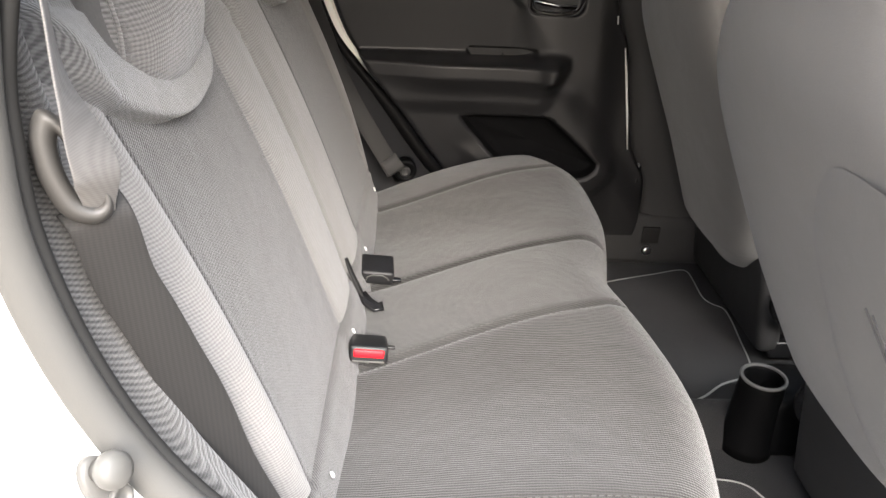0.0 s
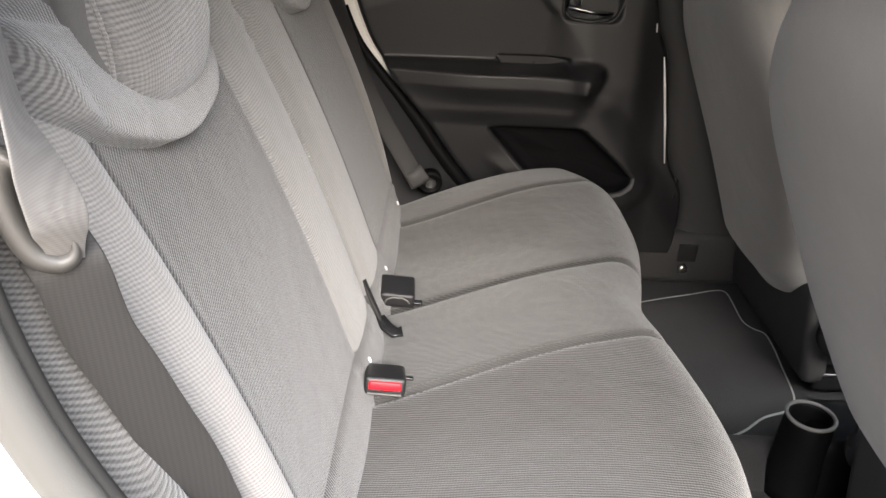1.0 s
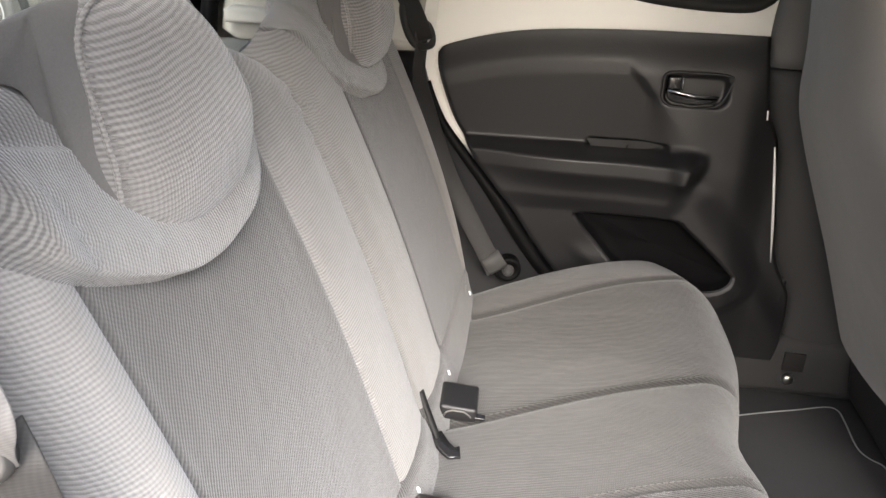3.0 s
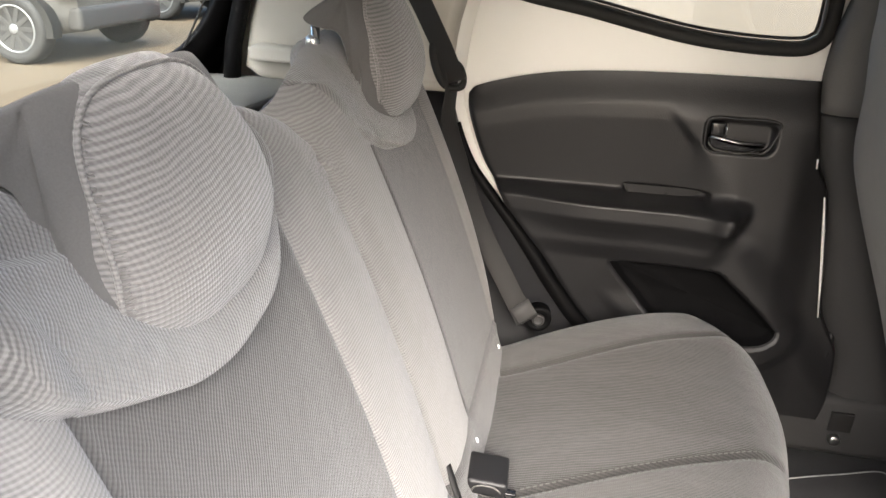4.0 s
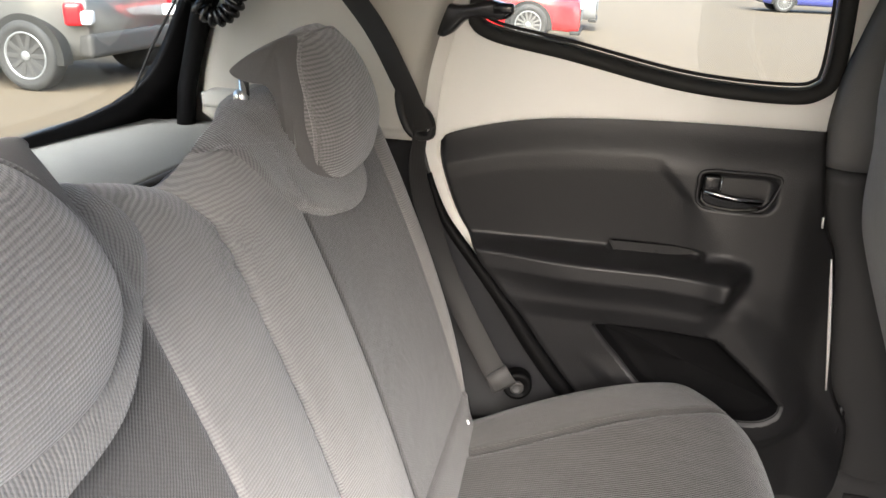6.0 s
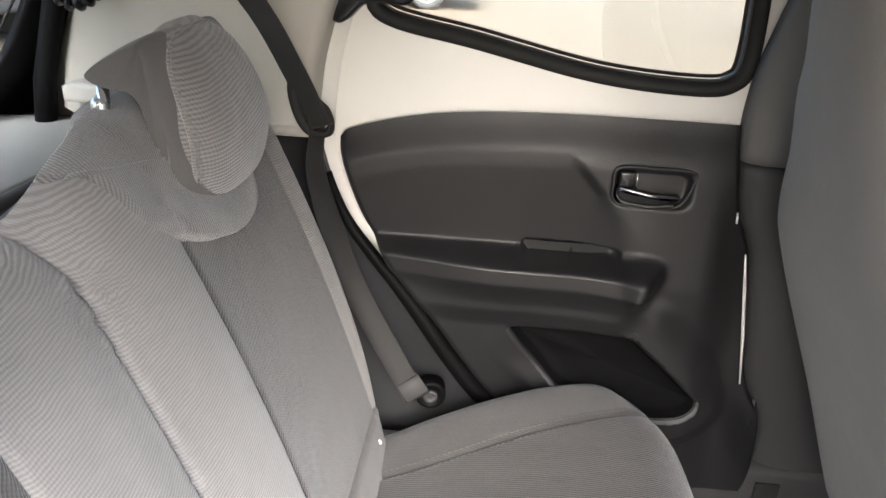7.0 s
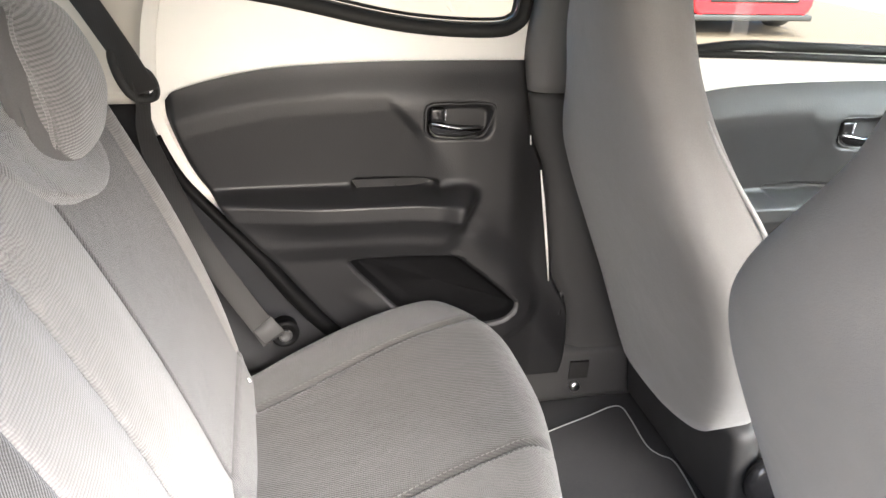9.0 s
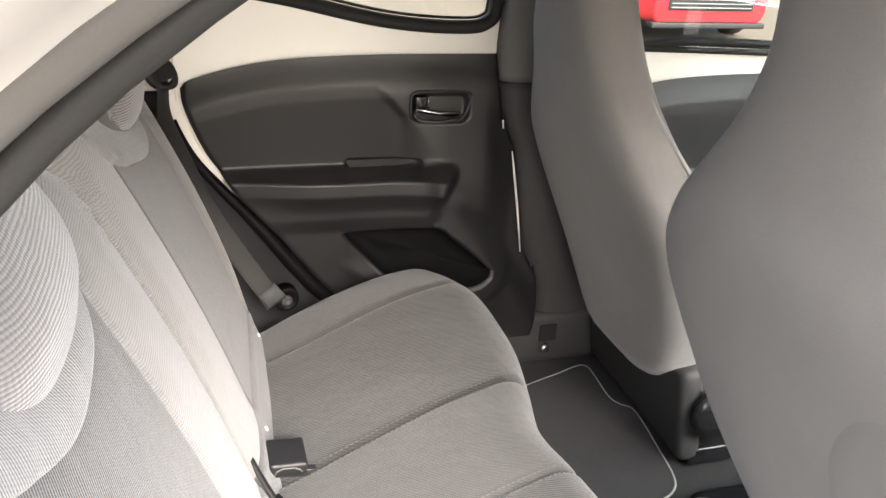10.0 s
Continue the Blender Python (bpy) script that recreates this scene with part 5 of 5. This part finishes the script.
floor_mat([(0.44, -0.145), (0.54, -0.136), (0.61, -0.134), (0.652, -0.146), (0.673, -0.18), (0.70, -0.25), (0.75, -0.32), (0.78, -0.42), (0.775, -0.52), (0.74, -0.548), (0.60, -0.548), (0.44, -0.53)], "black carpet floor mat with pale grey piping, near footwell")

cup = thing("cup_holder", "black plastic cup holder at the end of the centre console", "cup holder", (0.69, -0.045, 0.28))
part("bowl", lathe([(0.044, 0.0), (0.043, 0.02), (0.039, 0.10), (0.037, 0.145), (0.036, 0.150), (0.033, 0.150), (0.031, 0.143), (0.027, 0.05), (0.002, 0.048)], 40, pose(0.690, -0.045, 0.281)), FRAME_BLACK, cup)
# Rim lighter than the bowl: its highlight is put into the colour.
part("rim", tube([(0.690 + 0.0355 * math.cos(k * math.pi / 20), -0.045 + 0.0355 * math.sin(k * math.pi / 20), 0.431) for k in range(40)], 0.0032, 8, True), TRIM_MID, cup, "moulded rim, its highlight put into the grey")
part("console", box(0.92, -0.02, 0.345, 0.44, 0.12, 0.13, 0.03, seg=4), FRAME_BLACK, cup, "black console behind it")
for i in range(3):
    part("groove", box(0.74, -0.03 + 0.012 * i, 0.401, 0.05, 0.003, 0.004), TRIM_GREY, cup)

anchor = thing("belt_anchor", "front belt anchor strap and bolt at the pillar foot", "belt anchor", (0.688, 0.65, 0.30))
part("strap", box(0.695, 0.637, 0.362, 0.044, 0.006, 0.045, 0.002), BELT, anchor, "short dark webbing")
part("bolt", lathe([(0.012, 0), (0.012, 0.008), (0.009, 0.012), (0.002, 0.012)], 18, pose(0.690, 0.640, 0.320, 90, 0, 0)), STEEL, anchor, "bright steel bolt")
clip = part("rail_end", box(0, 0, 0, 0.035, 0.02, 0.02, 0.004, m=pose(0.84, 0.60, 0.325, 0, 30, 20)), GLOSS_BLACK)
tagged(clip, "black seat rail end cap on the floor", "rail cap")

# coiled cable by the tailgate
coil = thing("coiled_cable", "shiny black coiled cable hanging by the rear pillar", "cable", (-0.46, 0.58, 1.2))
pts = []
path = cat([(-0.51, 0.560, 1.26), (-0.49, 0.570, 1.187), (-0.465, 0.577, 1.157), (-0.44, 0.585, 1.164), (-0.42, 0.590, 1.195), (-0.40, 0.585, 1.26)], 260)
for i, p in enumerate(path):
    a = i * 2 * math.pi / 19
    d = path[min(i + 1, 259)] - path[max(i - 1, 0)]
    d = Vector(d).normalized()
    s = Vector((0, 1, 0))
    s = (s - d * s.dot(d)).normalized()
    pts.append(Vector(p) + (s * math.cos(a) + d.cross(s) * math.sin(a)) * 0.0118)
part("cord", tube(pts, 0.0048, 8), GLOSS_BLACK, coil)


# ---- parked cars outside ----
def wheel(parent, x, y, side, r=0.31, spokes=14, alloy=None):
    """A wheel standing on the ground; side is the way its face looks."""
    t = pose(x, y, r, -90 * side, 0, 0)
    w = part("wheel", lathe([(0.20, 0.0), (r - 0.02, 0.0), (r, 0.03), (r, 0.16), (r - 0.02, 0.19), (r - 0.07, 0.195), (0.20, 0.17)], 36, t), TYRE, parent, "black tyre")
    rim = part("rim", lathe([(0.215, 0.165), (0.21, 0.185), (0.195, 0.18), (0.185, 0.13), (0.05, 0.14), (0.002, 0.14)], 36, t), GREY_PAINT, w, "grey wheel dish")
    sp = bmesh.new()
    for i in range(spokes):
        a = 2 * math.pi * i / spokes
        box(0, 0, 0, 0.16, 0.42 / spokes, 0.02, 0.004, sp, t @ pose(0.115 * math.cos(a), 0.115 * math.sin(a), 0.165, 0, 0, math.degrees(a)))
    part("spokes", sp, alloy or SILVER_PAINT, w, "dull grey spokes" if alloy else "silver alloy spokes", flat=True)
    part("hub_cap", lathe([(0.045, 0.15), (0.045, 0.178), (0.03, 0.184), (0.002, 0.185)], 18, t), GREY_PAINT, w)


def parked_car(x, y, turn, paintwork, label, length=4.0, width=1.74, high=1.5, over=0.72, lamp_z=0.86, spokes=14, alloy=None):
    car = thing("parked_car", label, "car", (0, 0, 0), "parked cars")
    L, W = length / 2, width / 2
    # side outline: (along, sill, waist, roof)
    st = [(-L, 0.42, 0.80, 0.80), (-L + 0.06, 0.30, 0.92, 0.98), (-L + 0.22, 0.26, 0.98, high - 0.16), (-L + 0.55, 0.24, 0.98, high - 0.02), (-0.3, 0.22, 0.96, high), (0.35, 0.22, 0.94, high - 0.03), (0.85, 0.22, 0.93, 1.16), (1.15, 0.23, 0.92, 0.99), (L - 0.45, 0.24, 0.86, 0.90), (L - 0.14, 0.21, 0.76, 0.80), (L - 0.03, 0.20, 0.66, 0.70), (L, 0.24, 0.58, 0.60)]
    st = cat(st, 60)
    rows = []
    for s, lo, waist, top in st:
        e = 1 - 0.22 * step(L - 0.55, L, abs(s)) ** 1.4
        tuck = 0.90 if top - waist > 0.2 else 0.97
        w = W * e
        side = [(w * 0.86, lo), (w * 0.97, lo + 0.05), (w, lo + 0.25 * (waist - lo)), (w, lo + 0.6 * (waist - lo)), (w * 0.975, waist), (w * (0.975 * 0.5 + tuck * 0.45), (waist + top) / 2), (w * 0.80 * tuck, top - 0.03 * (top - waist > 0.1)), (w * 0.5, top), (0, top + 0.01)]
        ring = [(s, b, c) for b, c in side] + [(s, -b, c) for b, c in side[-2::-1]]
        rows.append([tuple(p) for p in ring])
    body = part("body", sheet(rows, False, False, cap=True), paintwork, car, "painted bodywork")
    for sy in (1, -1):
        g = [(-L + 0.50, 1.02), (-0.15, 1.01), (0.70, 0.985), (0.42, high - 0.17), (-0.2, high - 0.10), (-L + 0.75, high - 0.14)]
        rows_g = [(a, sy * (W * 0.965 - 0.10 * (b - 0.98) / 0.4 * 1.0 + 0.012), b) for a, b in cat(g, 40, True)]
        bm = bmesh.new()
        bm.faces.new([bm.verts.new(p) for p in rows_g])
        part("side_glass", bm, GLOSS_BLACK, car, "dark side glass")
        for wx in (-L + over, L - 0.78):
            arch = [(wx + 0.375 * math.cos(a), 0.30 + 0.375 * math.sin(a)) for a in np.linspace(-0.15, math.pi + 0.15, 28)]
            part("wheel_arch", plate([arch], sy * (W + 0.002), sy * (W - 0.12)), RUBBER, car, "black wheel arch", flat=True)
            wheel(car, wx, sy * (W - 0.162), sy, 0.31, spokes, alloy)
        part("headlamp", box(0, 0, 0, 0.30, 0.22, 0.13, 0.04, m=pose(L - 0.26, sy * (W - 0.24), 0.70, 0, 18, -sy * 28), seg=3), LAMP_CLEAR, car, "clear headlamp")
        part("tail_lamp", box(0, 0, 0, 0.16, 0.20, 0.20, 0.04, m=pose(-L + 0.10, sy * (W - 0.17), lamp_z, 0, 0, sy * 25), seg=3), LAMP_RED, car, "red tail lamp")
        if lamp_z < 0.8:
            part("reversing_lamp", box(0, 0, 0, 0.10, 0.24, 0.12, 0.03, m=pose(-L + 0.02, sy * (W - 0.23), lamp_z - 0.03, 0, 0, sy * 25), seg=3), LAMP_CLEAR, car, "clear reversing lamp")
    part("grille", box(0, 0, 0, 0.06, width * 0.60, 0.20, 0.02, m=pose(L - 0.015, 0, 0.45, 0, 0, 0)), RUBBER, car, "black lower grille")
    for i in range(4):
        part("grille_bar", box(L + 0.018, 0, 0.385 + 0.042 * i, 0.012, width * 0.56, 0.010, 0.003), GREY_PAINT, car, "grey grille bar")
    part("front_lip", box(0, 0, 0, 0.16, width * 0.80, 0.06, 0.02, m=pose(L - 0.05, 0, 0.20), seg=3), RUBBER, car, "black lower lip")
    part("rear_bumper", box(0, 0, 0, 0.16, width * 0.80, 0.22, 0.05, m=pose(-L + 0.05, 0, 0.40), seg=3), TRIM_GREY, car, "dark lower rear bumper")
    part("tail_glass", box(0, 0, 0, 0.03, width * 0.62, 0.34, 0.012, m=pose(-L + 0.16, 0, high - 0.34, 0, 22, 0)), GLOSS_BLACK, car, "dark tailgate glass")
    part("windscreen", box(0, 0, 0, 0.70, width * 0.66, 0.02, 0.008, m=pose(0.72, 0, high - 0.26, 0, 33, 0)), GLOSS_BLACK, car, "dark windscreen")
    part("number_plate", box(L + 0.012, 0, 0.60, 0.03, 0.50, 0.10, 0.003), TAG_WHITE, car, "plain pale plate")
    car.matrix_basis = pose(x, y, 0, 0, 0, turn)
    return car


parked_car(5.0, 8.6, -90, RED_PAINT, "red hatchback parked nose towards the white car", 4.0, 1.74)
parked_car(-2.25, 12.6, 0, RED_PAINT, "red hatchback parked side on across the forecourt", 4.0, 1.74)
parked_car(-2.1, 15.6, 0, GREY_PAINT, "dark grey car parked beyond the red one", 4.1, 1.76)
parked_car(6.9, 26.5, 0, BLUE_PAINT, "blue car parked far across the forecourt", 4.2, 1.76)
parked_car(-6.55, 6.25, 180, SILVER_PAINT, "silver sport utility car with red tail lamps and dark bumper", 4.4, 1.72, 1.66, 0.52, 0.68, 10, TRIM_GREY)
parked_car(-6.95, 9.95, 180, GREY_PAINT, "dark grey hatchback parked beside the silver car", 4.2, 1.74, spokes=5)
